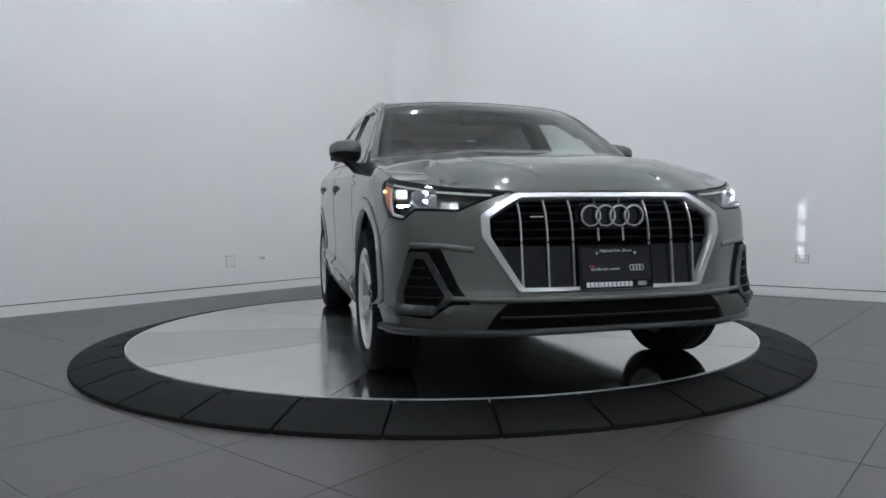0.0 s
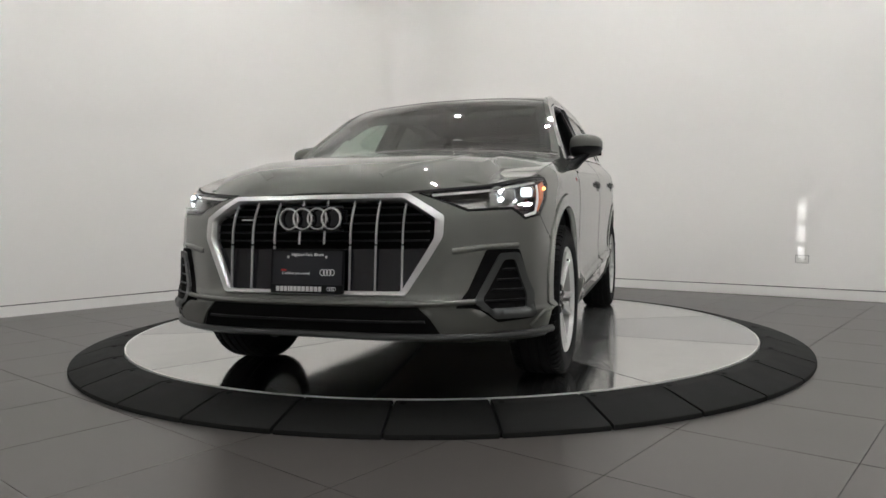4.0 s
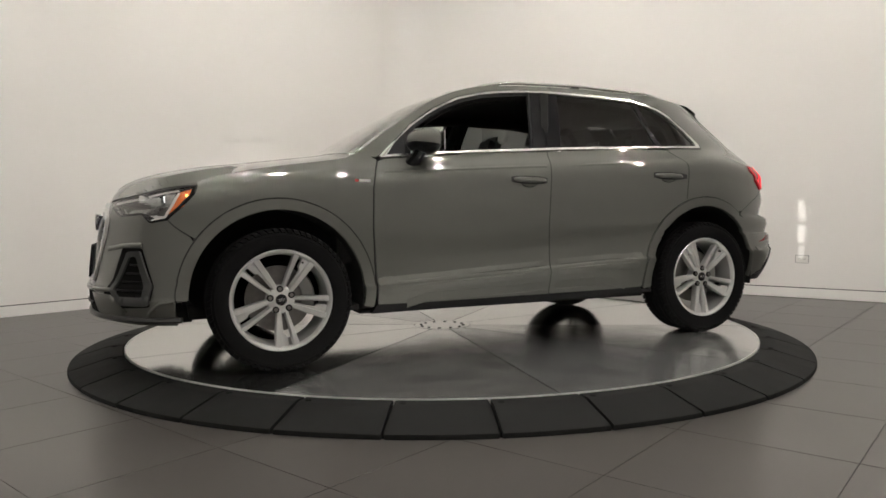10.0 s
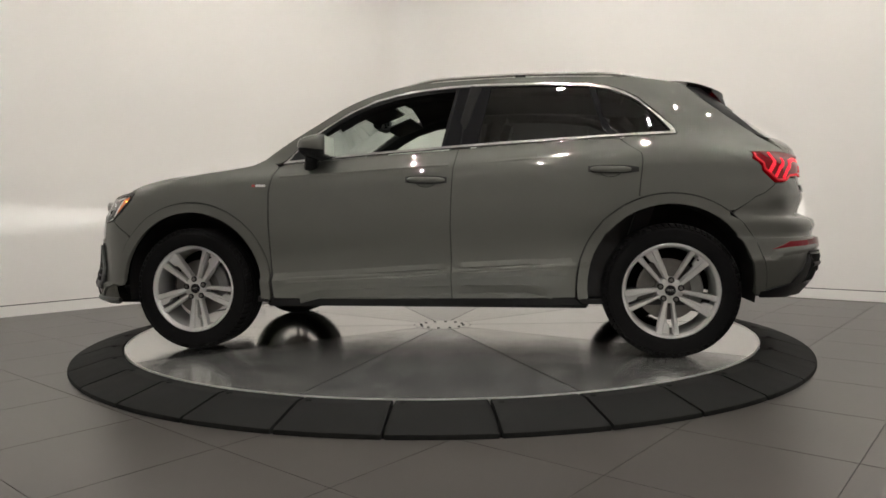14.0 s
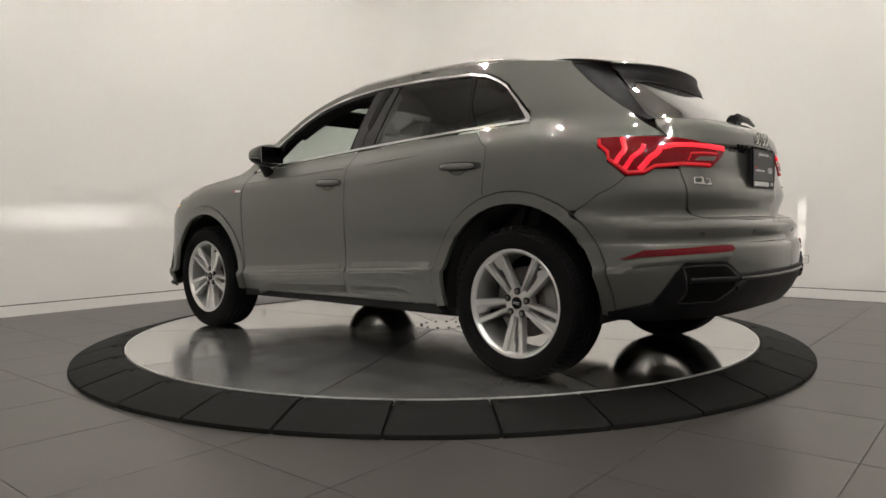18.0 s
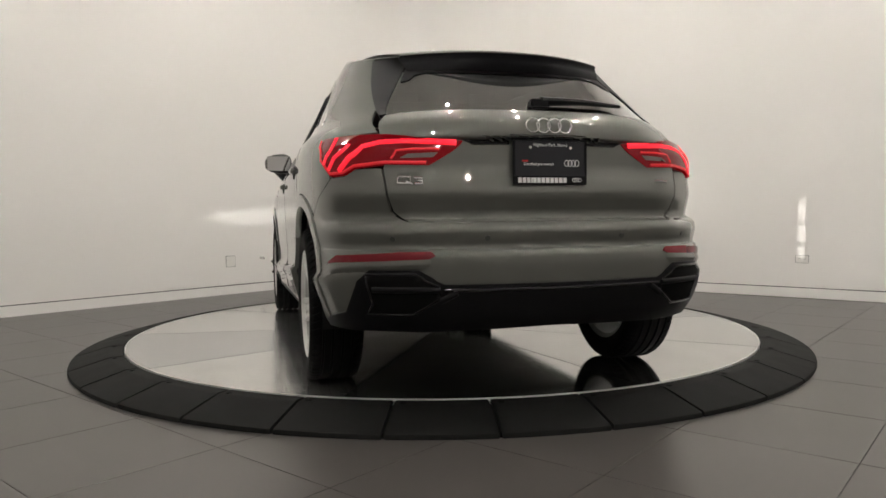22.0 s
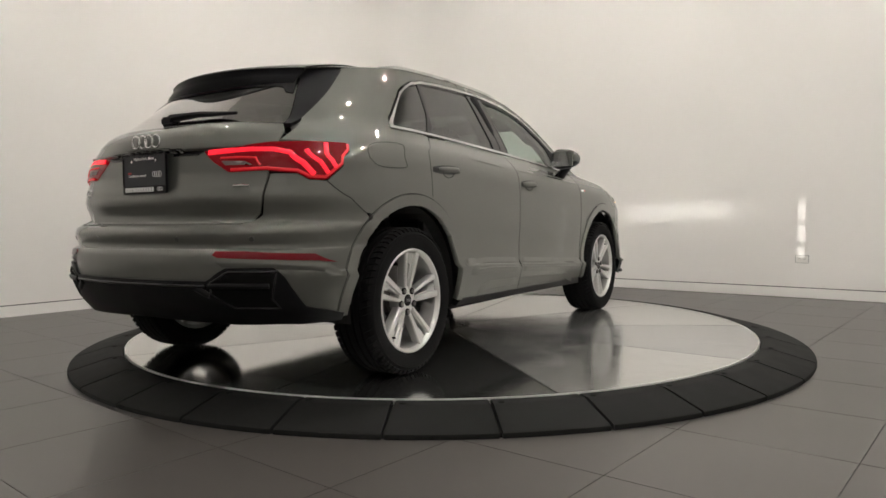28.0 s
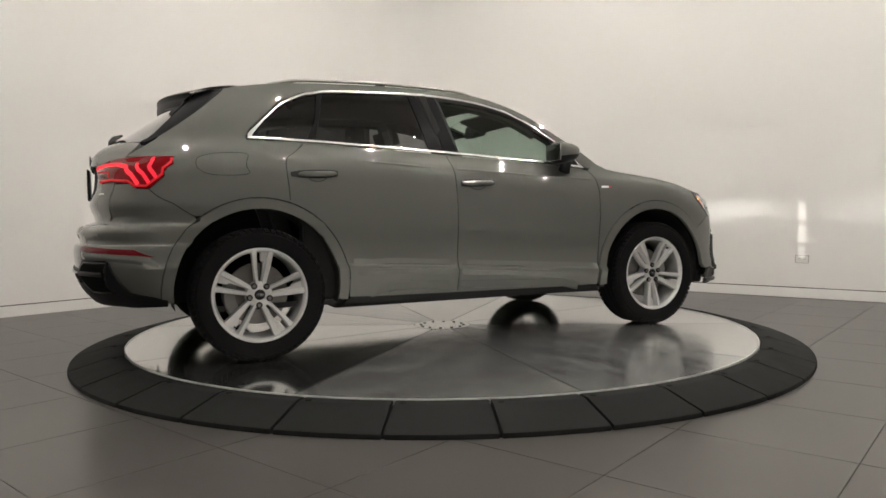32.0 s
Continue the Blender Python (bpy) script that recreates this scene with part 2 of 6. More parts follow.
def build_room():
    tagged(slab("floor", -0.3, ROOM + 0.3, -0.3, ROOM + 0.3, -0.2, -0.004, GROUT, None, "dark grout under large grey floor tiles"), kind="structure")
    w = slab("wall_right", 0, ROOM, -0.25, 0, 0.105, HIGH, WALL, None, "plain white painted wall lit evenly")
    tagged(w, kind="structure")
    w = slab("wall_left", -0.25, 0, -0.25, ROOM, 0.105, HIGH, WALL, None, "plain white painted wall lit evenly")
    tagged(w, kind="structure")
    # the two walls meet in a hollow curve
    r, n, verts, faces = 0.55, 20, [], []
    for i in range(n + 1):
        t = radians(90) * i / n
        for z in (0.0, HIGH):
            verts.append(room_point(r - r * math.sin(t), r - r * math.cos(t), z))
    for i in range(n):
        faces.append((2 * i, 2 * i + 1, 2 * i + 3, 2 * i + 2))
    tagged(mesh_ob("wall_corner", verts, faces, WALL, None, "curved white corner between two walls", True), kind="structure")
    for nm, a0, a1, b0, b1 in (("baseboard_right", 0.0, ROOM, -0.25, -0.001), ("baseboard_left", -0.25, -0.001, -0.25, ROOM)):
        tagged(slab(nm, a0, a1, b0, b1, 0.0, 0.096, TRIMW, None, "flush white baseboard under a thin dark joint"), kind="structure")
    for nm, a0, a1, b0, b1 in (("trim_right", 0.0, ROOM, -0.25, -0.012), ("trim_left", -0.25, -0.012, -0.25, ROOM)):
        tagged(slab(nm, a0, a1, b0, b1, 0.096, 0.105, GAP, None, "thin dark recessed joint above the baseboard"), kind="structure")
    tagged(slab("ceiling", -0.3, ROOM + 0.3, -0.3, ROOM + 0.3, HIGH, HIGH + 0.2, CEIL, None, "plain pale grey ceiling"), kind="structure")
    # unseen wall, added to close the room and throw light back at the car
    tagged(slab("wall_back_right", ROOM, ROOM + 0.25, -0.25, ROOM + 0.25, 0, HIGH, BACKWALL, None, "unseen grey wall added to close the room"), kind="structure")
    # unseen rear wall, added with a tall narrow slit window through which the low sun falls
    a0, a1 = 8.53, 8.67
    base = slab("wall_back_left", 0.0, a0, ROOM, ROOM + 0.25, 0, HIGH, BACKWALL, None, "unseen grey wall with a tall narrow slit window")
    tagged(base, kind="structure")
    slab("wall_piece", a1, ROOM, ROOM, ROOM + 0.25, 0, HIGH, BACKWALL, base)
    slab("wall_piece", a0, a1, ROOM, ROOM + 0.25, 2.575, HIGH, BACKWALL, base)
    slab("wall_piece", a0, a1, ROOM, ROOM + 0.25, 0, 1.985, BACKWALL, base)
    win = slab("window_1", a0, a1, ROOM + 0.10, ROOM + 0.14, 2.112, 2.157, BLACK, None, "tall narrow slit window with dark bars")
    tagged(win, kind="structure")
    slab("bar", a0, a1, ROOM + 0.10, ROOM + 0.14, 2.328, 2.372, BLACK, win)


def sun_lamp():
    """The low sun behind the slit window."""
    way = U_R * -3.385 - U_L * 11.2 + Vector((0, 0, -1.59))
    d = bpy.data.lights.new("sun", "SUN")
    d.energy, d.angle, d.color = 1.7, radians(0.06), (1.0, 0.95, 0.88)
    o = new("sun", d)
    o.matrix_basis = look((0, 0, 12), Vector((0, 0, 12)) + way)


def downlights():
    first = None
    step = 2.05
    spots = [(1.5 + i * step, 1.5 + j * step) for i in range(5) for j in range(5) if (i, j) not in ((1, 3), (2, 3), (1, 4))]
    for a, b in spots:
        q = room_point(a, b, HIGH)
        if first is None:
            bm = lathe([(0.045, 0.02), (0.07, 0.0), (0.07, -0.006), (0.042, -0.006), (0.04, 0.012)], 24, "z")
            first = part("downlight", bm, PLASTIC_W, None, "", True)
            tagged(first, "round recessed ceiling downlight with a white rim", "ceiling light", "ceiling downlights")
            bm = bmesh.new()
            bmesh.ops.create_circle(bm, cap_ends=True, radius=0.04, segments=20, matrix=pose(0, 0, 0.0, 180, 0, 0))
            part("bulb", bm, mat("lit_downlight", (1, 1, 1), 0.5, emit=LAMP, ecol=LAMP_COLOR), first, "glowing warm white disc")
            first.matrix_basis = Matrix.Translation(q)
        else:
            copy_thing(first, Matrix.Translation(q))


def turntable():
    ring = part("turntable_ramp", lathe([(2.06, 0.0), (2.06, 0.05), (2.30, 0.012), (2.32, 0.0)], 198, "z"), DARK)
    tagged(ring, "black rubber ramp ring round a turntable", "turntable ramp")
    n = 33
    bm = bmesh.new()
    g, k = 0.0070, 8
    prof = [(2.046, 0.0), (2.046, 0.070), (2.052, 0.076), (2.115, 0.076), (2.125, 0.074), (2.318, 0.024), (2.328, 0.019), (2.331, 0.010), (2.331, 0.0)]
    rows = []
    for i in range(k + 1):
        a = i / k * math.tau / n
        rows.append([bm.verts.new((r * math.cos(a) , r * math.sin(a), z)) for r, z in prof])
    for end, sg in ((0, 1), (k, -1)):
        a = end / k * math.tau / n
        for v in rows[end]:
            v.co += Vector((-math.sin(a), math.cos(a), 0)) * g * sg
    for i in range(k):
        for j in range(len(prof) - 1):
            bm.faces.new((rows[i][j], rows[i][j + 1], rows[i + 1][j + 1], rows[i + 1][j]))
    bm.faces.new(rows[0])
    bm.faces.new(rows[k][::-1])
    bmesh.ops.recalc_face_normals(bm, faces=bm.faces)
    seg = part("ramp_segment", bm, RUBBER, ring, "", True, 25)
    bm = bmesh.new()
    cyl(bm, 0.014, 0.006, pose(0, 0, 0), 12, bevel=0.0015)
    bolt = part("bolt", bm, DARK, seg)
    bolt.matrix_basis = pose(2.10 * math.cos(0.02), 2.10 * math.sin(0.02), 0.0755)
    for i in range(n):
        a = -95.6 + i * 360 / n
        if i == 0:
            seg.matrix_basis = pose(0, 0, 0, 0, 0, a)
        else:
            c = copy_thing(seg, pose(0, 0, 0, 0, 0, a))
            c.parent = ring
    return ring


def turning_disc():
    disc = part("turntable_disc", lathe([(0.0, -0.065), (2.040, -0.065), (2.040, -0.006), (2.0, -0.006), (0.0, -0.006)], 160, "z"), DARK)
    tagged(disc, "round brushed steel turntable deck of pie-shaped plates", "turntable")
    edges = [10, 46, 81.7, 116.4, 152, 190, 226, 261.7, 296.4, 332]
    for i in range(10):
        a0, a1 = radians(edges[i]), radians(edges[(i + 1) % 10] + (360 if i == 9 else 0))
        k, verts, faces = 16, [], []
        for j in range(k + 1):
            for r in (0.20, 2.033):
                d = 0.0036 / r
                a = a0 + d + (a1 - a0 - 2 * d) * j / k
                verts += [(r * math.cos(a), r * math.sin(a), 0), (r * math.cos(a), r * math.sin(a), -0.006)]
        for j in range(k):
            q = 4 * j
            faces += [(q, q + 2, q + 6, q + 4), (q + 2, q + 3, q + 7, q + 6), (q, q + 4, q + 5, q + 1)]
        faces += [(0, 1, 3, 2), (4 * k, 4 * k + 2, 4 * k + 3, 4 * k + 1)]
        mesh_ob("deck_plate", verts, faces, (STEEL, STEEL_MID, STEEL_DARK, STEEL_MID, STEEL)[i % 5], disc)
    part("deck_edge", lathe([(2.033, -0.006), (2.033, 0.0035), (2.040, 0.0035), (2.040, -0.03)], 160, "z"), STEEL_RIM, disc, "thin polished steel edge band")
    part("hub_cover", lathe([(0.0, 0.001), (0.196, 0.001), (0.199, -0.006)], 48, "z"), STEEL, disc, "round steel hub cover")
    bm = bmesh.new()
    cyl(bm, 0.010, 0.004, pose(0, 0, 0), 10)
    first = part("hub_bolt", bm, BLACK, disc)
    first.matrix_basis = pose(0.15, 0, 0.003)
    for i in range(1, 12):
        c = copy_thing(first, pose(0.15 * math.cos(i * math.tau / 12), 0.15 * math.sin(i * math.tau / 12), 0.003))
        c.parent = disc
    disc.matrix_basis = pose(0, 0, DISC_Z)
    return disc


# ---- the car's skin ----
# Car space: x forward from the middle of the wheelbase, y to its left, z up from the deck.
XA, XB = 1.25, -1.0                      # where the plan's front and rear corners begin
ARCH_F, ARCH_R = (1.345, 0.372), (-1.337, 0.383)
W_SIDE = spline([0.20, 0.27, 0.34, 0.42, 0.450, 0.459, 0.55, 0.70, 0.85, 0.95, 1.00, 1.04, 1.075, 1.10, 1.13, 1.20, 1.30, 1.40, 1.50, 1.58],
                [0.835, 0.868, 0.886, 0.908, 0.914, 0.893, 0.888, 0.896, 0.901, 0.899, 0.892, 0.876, 0.845, 0.822, 0.803, 0.776, 0.730, 0.682, 0.628, 0.585])
W_FRONT = spline([-0.3, 0.0, 0.015, 0.04, 0.075, 0.12, 0.2, 0.3], [0.64, 0.845, 0.868, 0.886, 0.896, 0.904, 0.912, 0.93])
X_FRONT = spline([0.20, 0.26, 0.30, 0.36, 0.42, 0.46, 0.55, 0.66, 0.76, 0.83, 0.86, 0.93, 1.0, 1.1], [2.12, 2.20, 2.225, 2.235, 2.238, 2.220, 2.205, 2.192, 2.172, 2.142, 2.125, 2.085, 2.02, 1.9])
X_REAR = spline([0.25, 0.32, 0.40, 0.50, 0.595, 0.625, 0.635, 0.695, 0.715, 0.733, 0.75, 0.845, 0.86, 0.95, 1.045, 1.06, 1.11, 1.15, 1.18, 1.27, 1.37, 1.47, 1.57],
                [-2.06, -2.14, -2.20, -2.232, -2.238, -2.230, -2.204, -2.222, -2.216, -2.185, -2.122, -2.150, -2.148, -2.122, -2.118, -2.138, -2.128, -2.092, -2.040, -1.908, -1.770, -1.642, -1.52])
# plan of the corners, from the middle of the nose or tail (0) to the side (1)
U_F = [0, 0.15, 0.3, 0.45, 0.58, 0.70, 0.78, 0.84, 0.88, 0.92, 0.96, 1]
FRONT_X = spline(U_F, [1, 0.997, 0.985, 0.942, 0.872, 0.797, 0.735, 0.66, 0.57, 0.42, 0.22, 0])
FRONT_Y = spline(U_F, [0, 0.18, 0.37, 0.57, 0.72, 0.84, 0.91, 0.957, 0.977, 0.990, 0.998, 1])
REAR_X = spline(U_F, [1, 0.996, 0.982, 0.955, 0.913, 0.855, 0.785, 0.70, 0.58, 0.40, 0.20, 0])
REAR_Y = spline(U_F, [0, 0.19, 0.38, 0.555, 0.69, 0.80, 0.89, 0.938, 0.965, 0.985, 0.997, 1])
Z_EDGE = spline([2.128, 2.10, 2.03, 1.88, 1.75, 1.6, 1.3, 1.1, 0.95, 0.87, 0.778, 0.611, 0.446, 0.281, 0.117, -0.2, -0.5, -0.9, -1.2, -1.5, -1.75],
                [0.852, 0.853, 0.868, 0.900, 0.928, 0.970, 1.022, 1.048, 1.078, 1.135, 1.202, 1.311, 1.415, 1.482, 1.522, 1.545, 1.548, 1.535, 1.512, 1.476, 1.440])
Z_MID = spline([2.128, 2.115, 2.085, 2.04, 1.96, 1.78, 1.60, 1.40, 1.20, 1.03, 0.93, 0.78, 0.61, 0.446, 0.281, 0.117, -0.2, -0.5, -0.9, -1.2, -1.5, -1.75],
               [0.857, 0.884, 0.921, 0.953, 0.986, 1.027, 1.056, 1.082, 1.106, 1.130, 1.185, 1.275, 1.37, 1.453, 1.515, 1.552, 1.58, 1.584, 1.572, 1.552, 1.518, 1.478])


def half_width(x, z):
    x, z = np.asarray(x, float), np.asarray(z, float)
    side = W_SIDE(z + 0.05 * np.clip(x, -1.4, 1.4))
    front = W_FRONT(Z_EDGE(np.minimum(x, 2.12)) - z)
    t = np.clip((x - 0.80) / 0.25, 0, 1)
    t = t * t * (3 - 2 * t)
    a = np.clip((x - 1.45) / 0.25, 0, 1) * np.clip((0.72 - z) / 0.25, 0, 1) * np.clip((1.98 - x) / 0.2, 0, 1)
    return side * (1 - t) + np.minimum(side, front) * t + 0.024 * a * a * (3 - 2 * a)


def plan(u, z):
    """Shares of length and width along the plan's corners."""
    v = np.clip(4.25 - u, 0, 1)
    b = np.clip((z - 0.99) / 0.22, 0, 1)
    b = b * b * (3 - 2 * b)
    pr = v * np.pi / 2
    rx = REAR_X(v) * (1 - b) + b * np.cos(pr) ** (2 / 2.5)
    ry = REAR_Y(v) * (1 - b) + b * np.sin(pr) ** (2 / 3.1)
    w = np.clip(u, 0, 1)
    return np.where(u < 1, FRONT_X(w), rx), np.where(u < 1, FRONT_Y(w), ry)


def skin_point(u, z):
    """The car's upright skin: u runs from the nose (0) round the left side to the tail (4.25) and on round the right."""
    u, z = np.asarray(u, float), np.asarray(z, float)
    sign = np.where((u < 0) | (u > 4.25), -1.0, 1.0)
    u = np.abs(u)
    u = np.where(u > 4.25, 8.5 - u, u)
    px, py = plan(u, z)
    x = np.where(u < 1, XA + (X_FRONT(z) - XA) * px, np.where(u > 3.25, XB + (X_REAR(z) - XB) * px, XA - (u - 1)))
    y = half_width(x, z) * np.where((u < 1) | (u > 3.25), py, 1.0)
    return np.stack([x, y * sign, z + 0 * x], -1)


def skin_u(x, z):
    """The skin coordinate of the left side at x."""
    x, z = np.broadcast_arrays(np.asarray(x, float), np.asarray(z, float))
    lo, hi = np.zeros(x.shape), np.full(x.shape, 4.25)
    for _ in range(26):
        mid = (lo + hi) / 2
        far = skin_point(mid, z)[..., 0] > x
        lo, hi = np.where(far, mid, lo), np.where(far, hi, mid)
    return (lo + hi) / 2


def side_y(x, z):
    return skin_point(skin_u(x, z), z)[..., 1]


def S(x, z):
    """A skin coordinate from a place seen from the side."""
    return (1 + XA - x if XB <= x <= XA else float(skin_u(x, z)), z)


def top_point(x, v):
    """The car's upper skin from nose to roof end; v runs across from -1 to 1."""
    x, v = np.asarray(x, float), np.asarray(v, float)
    ze, zm = Z_EDGE(x), Z_MID(x)
    ye = np.interp(x, EDGE_X, EDGE_Y)
    a = np.abs(v)
    # towards the nose the rise follows the curve of the front edge
    w = np.clip((x - 1.45) / 0.45, 0, 1)
    w = w * w * (3 - 2 * w)
    xi = x + (2.128 - np.interp(a * ye, NOSE_Y, NOSE_X)) * w
    zm = np.maximum(Z_MID(np.minimum(xi, 2.128)), np.where(w > 0, ze, 0))
    return np.stack([x, v * ye, ze + (zm - ze) * (1 - a ** (2.3 + 3.0 * w))], -1)


EDGE_X = np.linspace(-1.80, 2.128, 400)
EDGE_Y = side_y(EDGE_X, Z_EDGE(EDGE_X))
NOSE_Y, NOSE_X = EDGE_Y[::-1][:200], EDGE_X[::-1][:200]


def F(y, z):
    """A skin coordinate from a place seen from the front."""
    lo, hi = 0.0, 1.0
    for _ in range(22):
        mid = (lo + hi) / 2
        if skin_point(mid, z)[1] < abs(y):
            lo = mid
        else:
            hi = mid
    return (math.copysign(lo, y), z)


def R(y, z):
    """A skin coordinate from a place seen from behind."""
    lo, hi = 0.0, 1.0
    for _ in range(22):
        mid = (lo + hi) / 2
        if skin_point(4.25 - mid, z)[1] < abs(y):
            lo = mid
        else:
            hi = mid
    return (4.25 - math.copysign(lo, y), z)


def T(x, y):
    """A coordinate of the upper skin."""
    return (x, y / max(0.01, float(side_y(x, float(Z_EDGE(x))))))


def arc(centre, r, a0, a1, n=24):
    return [S(centre[0] + r * math.cos(radians(a0 + (a1 - a0) * i / n)), centre[1] + r * math.sin(radians(a0 + (a1 - a0) * i / n))) for i in range(n + 1)]


def inside(poly, pts):
    x, y = pts[:, 0], pts[:, 1]
    res = np.zeros(len(pts), bool)
    n = len(poly)
    for i in range(n):
        x0, y0 = poly[i]
        x1, y1 = poly[(i + 1) % n]
        if y0 == y1:
            continue
        c = (y0 > y) != (y1 > y)
        res ^= c & (x < (x1 - x0) * (y - y0) / (y1 - y0) + x0)
    return res


def dense(loop, step):
    out = []
    n = len(loop)
    for i in range(n):
        a, b = np.array(loop[i]), np.array(loop[(i + 1) % n])
        k = max(1, int(math.ceil(np.linalg.norm(b - a) / step)))
        out += [tuple(a + (b - a) * j / k) for j in range(k)]
    return out


def round_loop(loop, r=0.02, n=4):
    """Rounds the corners of a loop in skin coordinates."""
    out = []
    m = len(loop)
    for i in range(m):
        p, a, b = (np.array(loop[j % m], float) for j in (i, i - 1, i + 1))
        da, db = a - p, b - p
        la, lb = np.linalg.norm(da), np.linalg.norm(db)
        q = min(r, la * 0.45, lb * 0.45)
        A, B = p + da / la * q, p + db / lb * q
        for j in range(n + 1):
            t = j / n
            out.append(tuple((1 - t) ** 2 * A + 2 * t * (1 - t) * p + t * t * B))
    return out


def surface(fn, uv, off):
    uv = np.array(uv, float)
    e = 1e-3
    p = fn(uv[:, 0], uv[:, 1])
    du = fn(uv[:, 0] + e, uv[:, 1]) - fn(uv[:, 0] - e, uv[:, 1])
    dv = fn(uv[:, 0], uv[:, 1] + e) - fn(uv[:, 0], uv[:, 1] - e)
    n = np.cross(du, dv)
    n /= np.linalg.norm(n, axis=1, keepdims=True) + 1e-12
    c = np.array([0.0, 0.0, 0.6])
    out = p - c
    out[:, 0] *= 0.35
    flip = np.sum(n * out, 1) < 0
    n[flip] *= -1
    return p + n * np.reshape(off, (-1, 1)), n


def skin(name, loop, material, parent, holes=(), off=0.0, fold=0.012, step=0.03, fn=skin_point, label="", mirror=False, gap=0.0, follow=True, bulge=0.0, fold_mat=None):
    """A panel of sheet metal or glass cut out of the skin along a loop, with its edge folded in."""
    from mathutils.geometry import delaunay_2d_cdt
    rings = [dense(loop, step)] + [dense(h, step) for h in holes]
    pts, edges = [], []
    for r in rings:
        b = len(pts)
        pts += r
        edges += [(b + i, b + (i + 1) % len(r)) for i in range(len(r))]
    nb = len(pts)
    P = np.array(pts)
    u0, v0, u1, v1 = *P[:len(rings[0])].min(0), *P[:len(rings[0])].max(0)
    gu = np.arange(math.floor(u0 / step), math.ceil(u1 / step) + 1) * step
    extra = [0.444, 0.450, 0.459, 0.466, 0.625, 0.635, 0.735, 0.75, 0.845, 0.855, 1.045, 1.06] if fn is skin_point else []
    gv = np.unique(np.concatenate([np.arange(math.floor((v0 - .1) / step), math.ceil((v1 + .1) / step) + 1) * step, extra]))
    G = np.array([(a, b - (0.05 * min(1.4, max(-1.4, 2.25 - a)) if (follow and fn is skin_point and 0.8 < a < 3.4) else 0)) for a in gu for b in gv])
    keep = inside(rings[0], G)
    for h in rings[1:]:
        keep &= ~inside(h, G)
    G = G[keep]
    if len(G):
        B = np.concatenate([np.array(r) for r in rings])
        d = np.sqrt(((G[:, None] - B[None]) ** 2).sum(-1)).min(1)
        G = G[d > step * 0.42]
    allp = [Vector(p) for p in pts] + [Vector(g) for g in G]
    vs, _, fs, *_ = delaunay_2d_cdt(allp, edges, [], 0, 1e-6)
    uv = np.array([tuple(v) for v in vs])
    cen = np.array([uv[list(f)].mean(0) for f in fs])
    ok = inside(rings[0], cen)
    for h in rings[1:]:
        ok &= ~inside(h, cen)
    fs = [tuple(f) for f, k in zip(fs, ok) if k]
    offs = np.full(len(uv), off)
    if bulge:
        B = np.concatenate([np.array(r) for r in rings])
        d = np.sqrt(((uv[:, None] - B[None]) ** 2).sum(-1)).min(1)
        t = np.clip(d / 0.03, 0, 1)
        offs = off + bulge * np.sqrt(1 - (1 - t) ** 2)
    co, no = surface(fn, uv, offs)
    out = []
    for f in fs:
        a, b, c = (co[i] for i in f)
        out.append(f if np.dot(np.cross(b - a, c - a), no[f[0]]) > 0 else f[::-1])
    co, no = list(co), list(no)
    if fold:
        count = {}
        for f in out:
            for i in range(3):
                count[(f[i], f[(i + 1) % 3])] = 1
        rim = {}
        for a, b in [e for e in count if (e[1], e[0]) not in count]:
            t = co[b] - co[a]
            t = t / (np.linalg.norm(t) + 1e-9)
            side = np.cross(t, no[a])
            base = len(co)
            co += [co[a], co[b], co[b] - no[b] * fold, co[a] - no[a] * fold]
            no += [side * 0.6 + no[a] * 0.4, side * 0.6 + no[b] * 0.4, side, side]
            out.append((base + 1, base, base + 3, base + 2))
    co, no = np.array(co), np.array(no)
    ob = mesh_ob(name, co, out, material, parent, label, True, no)
    if not mirror:
        return ob
    f = np.array([1, -1, 1])
    return ob, mesh_ob(name, co * f, [q[::-1] for q in out], material, parent, label, True, no * f)


def along(loop, off=0.0, fn=skin_point, step=0.03, closed=True):
    """Places and normals of a line drawn on the skin."""
    q = dense(loop, step)
    if not closed:
        q = [p for p in q]
        last = loop[-1]
        k = q.index(tuple(np.array(last, float))) if tuple(np.array(last, float)) in q else len(q) - 1
        q = q[:k + 1]
    p, n = surface(fn, q, off)
    return [Vector(v) for v in p], [Vector(v) for v in n]


def bead(name, loop, material, parent, w=0.008, h=0.004, off=0.002, closed=True, mirror=False, fn=skin_point, step=0.03, label="", seg=8):
    """A moulding of half-round section laid along a line on the skin."""
    p, n = along(loop, off, fn, step, closed)
    bm = tube(p, w, seg, closed, h / w, n)
    ob = part(name, bm, material, parent, label, True, 50)
    if not mirror:
        return ob
    return ob, flip(ob, parent)


def flip(ob, parent):
    """The same part on the car's other side."""
    me = ob.data.copy()
    bm = bmesh.new()
    bm.from_mesh(me)
    bmesh.ops.transform(bm, matrix=ob.matrix_basis, verts=bm.verts)
    bmesh.ops.scale(bm, vec=(1, -1, 1), verts=bm.verts)
    bmesh.ops.reverse_faces(bm, faces=bm.faces)
    bm.to_mesh(me)
    bm.free()
    o = new(ob.name.split(".")[0], me)
    o.parent = parent
    if "label" in ob:
        o["label"] = ob["label"]
    return o


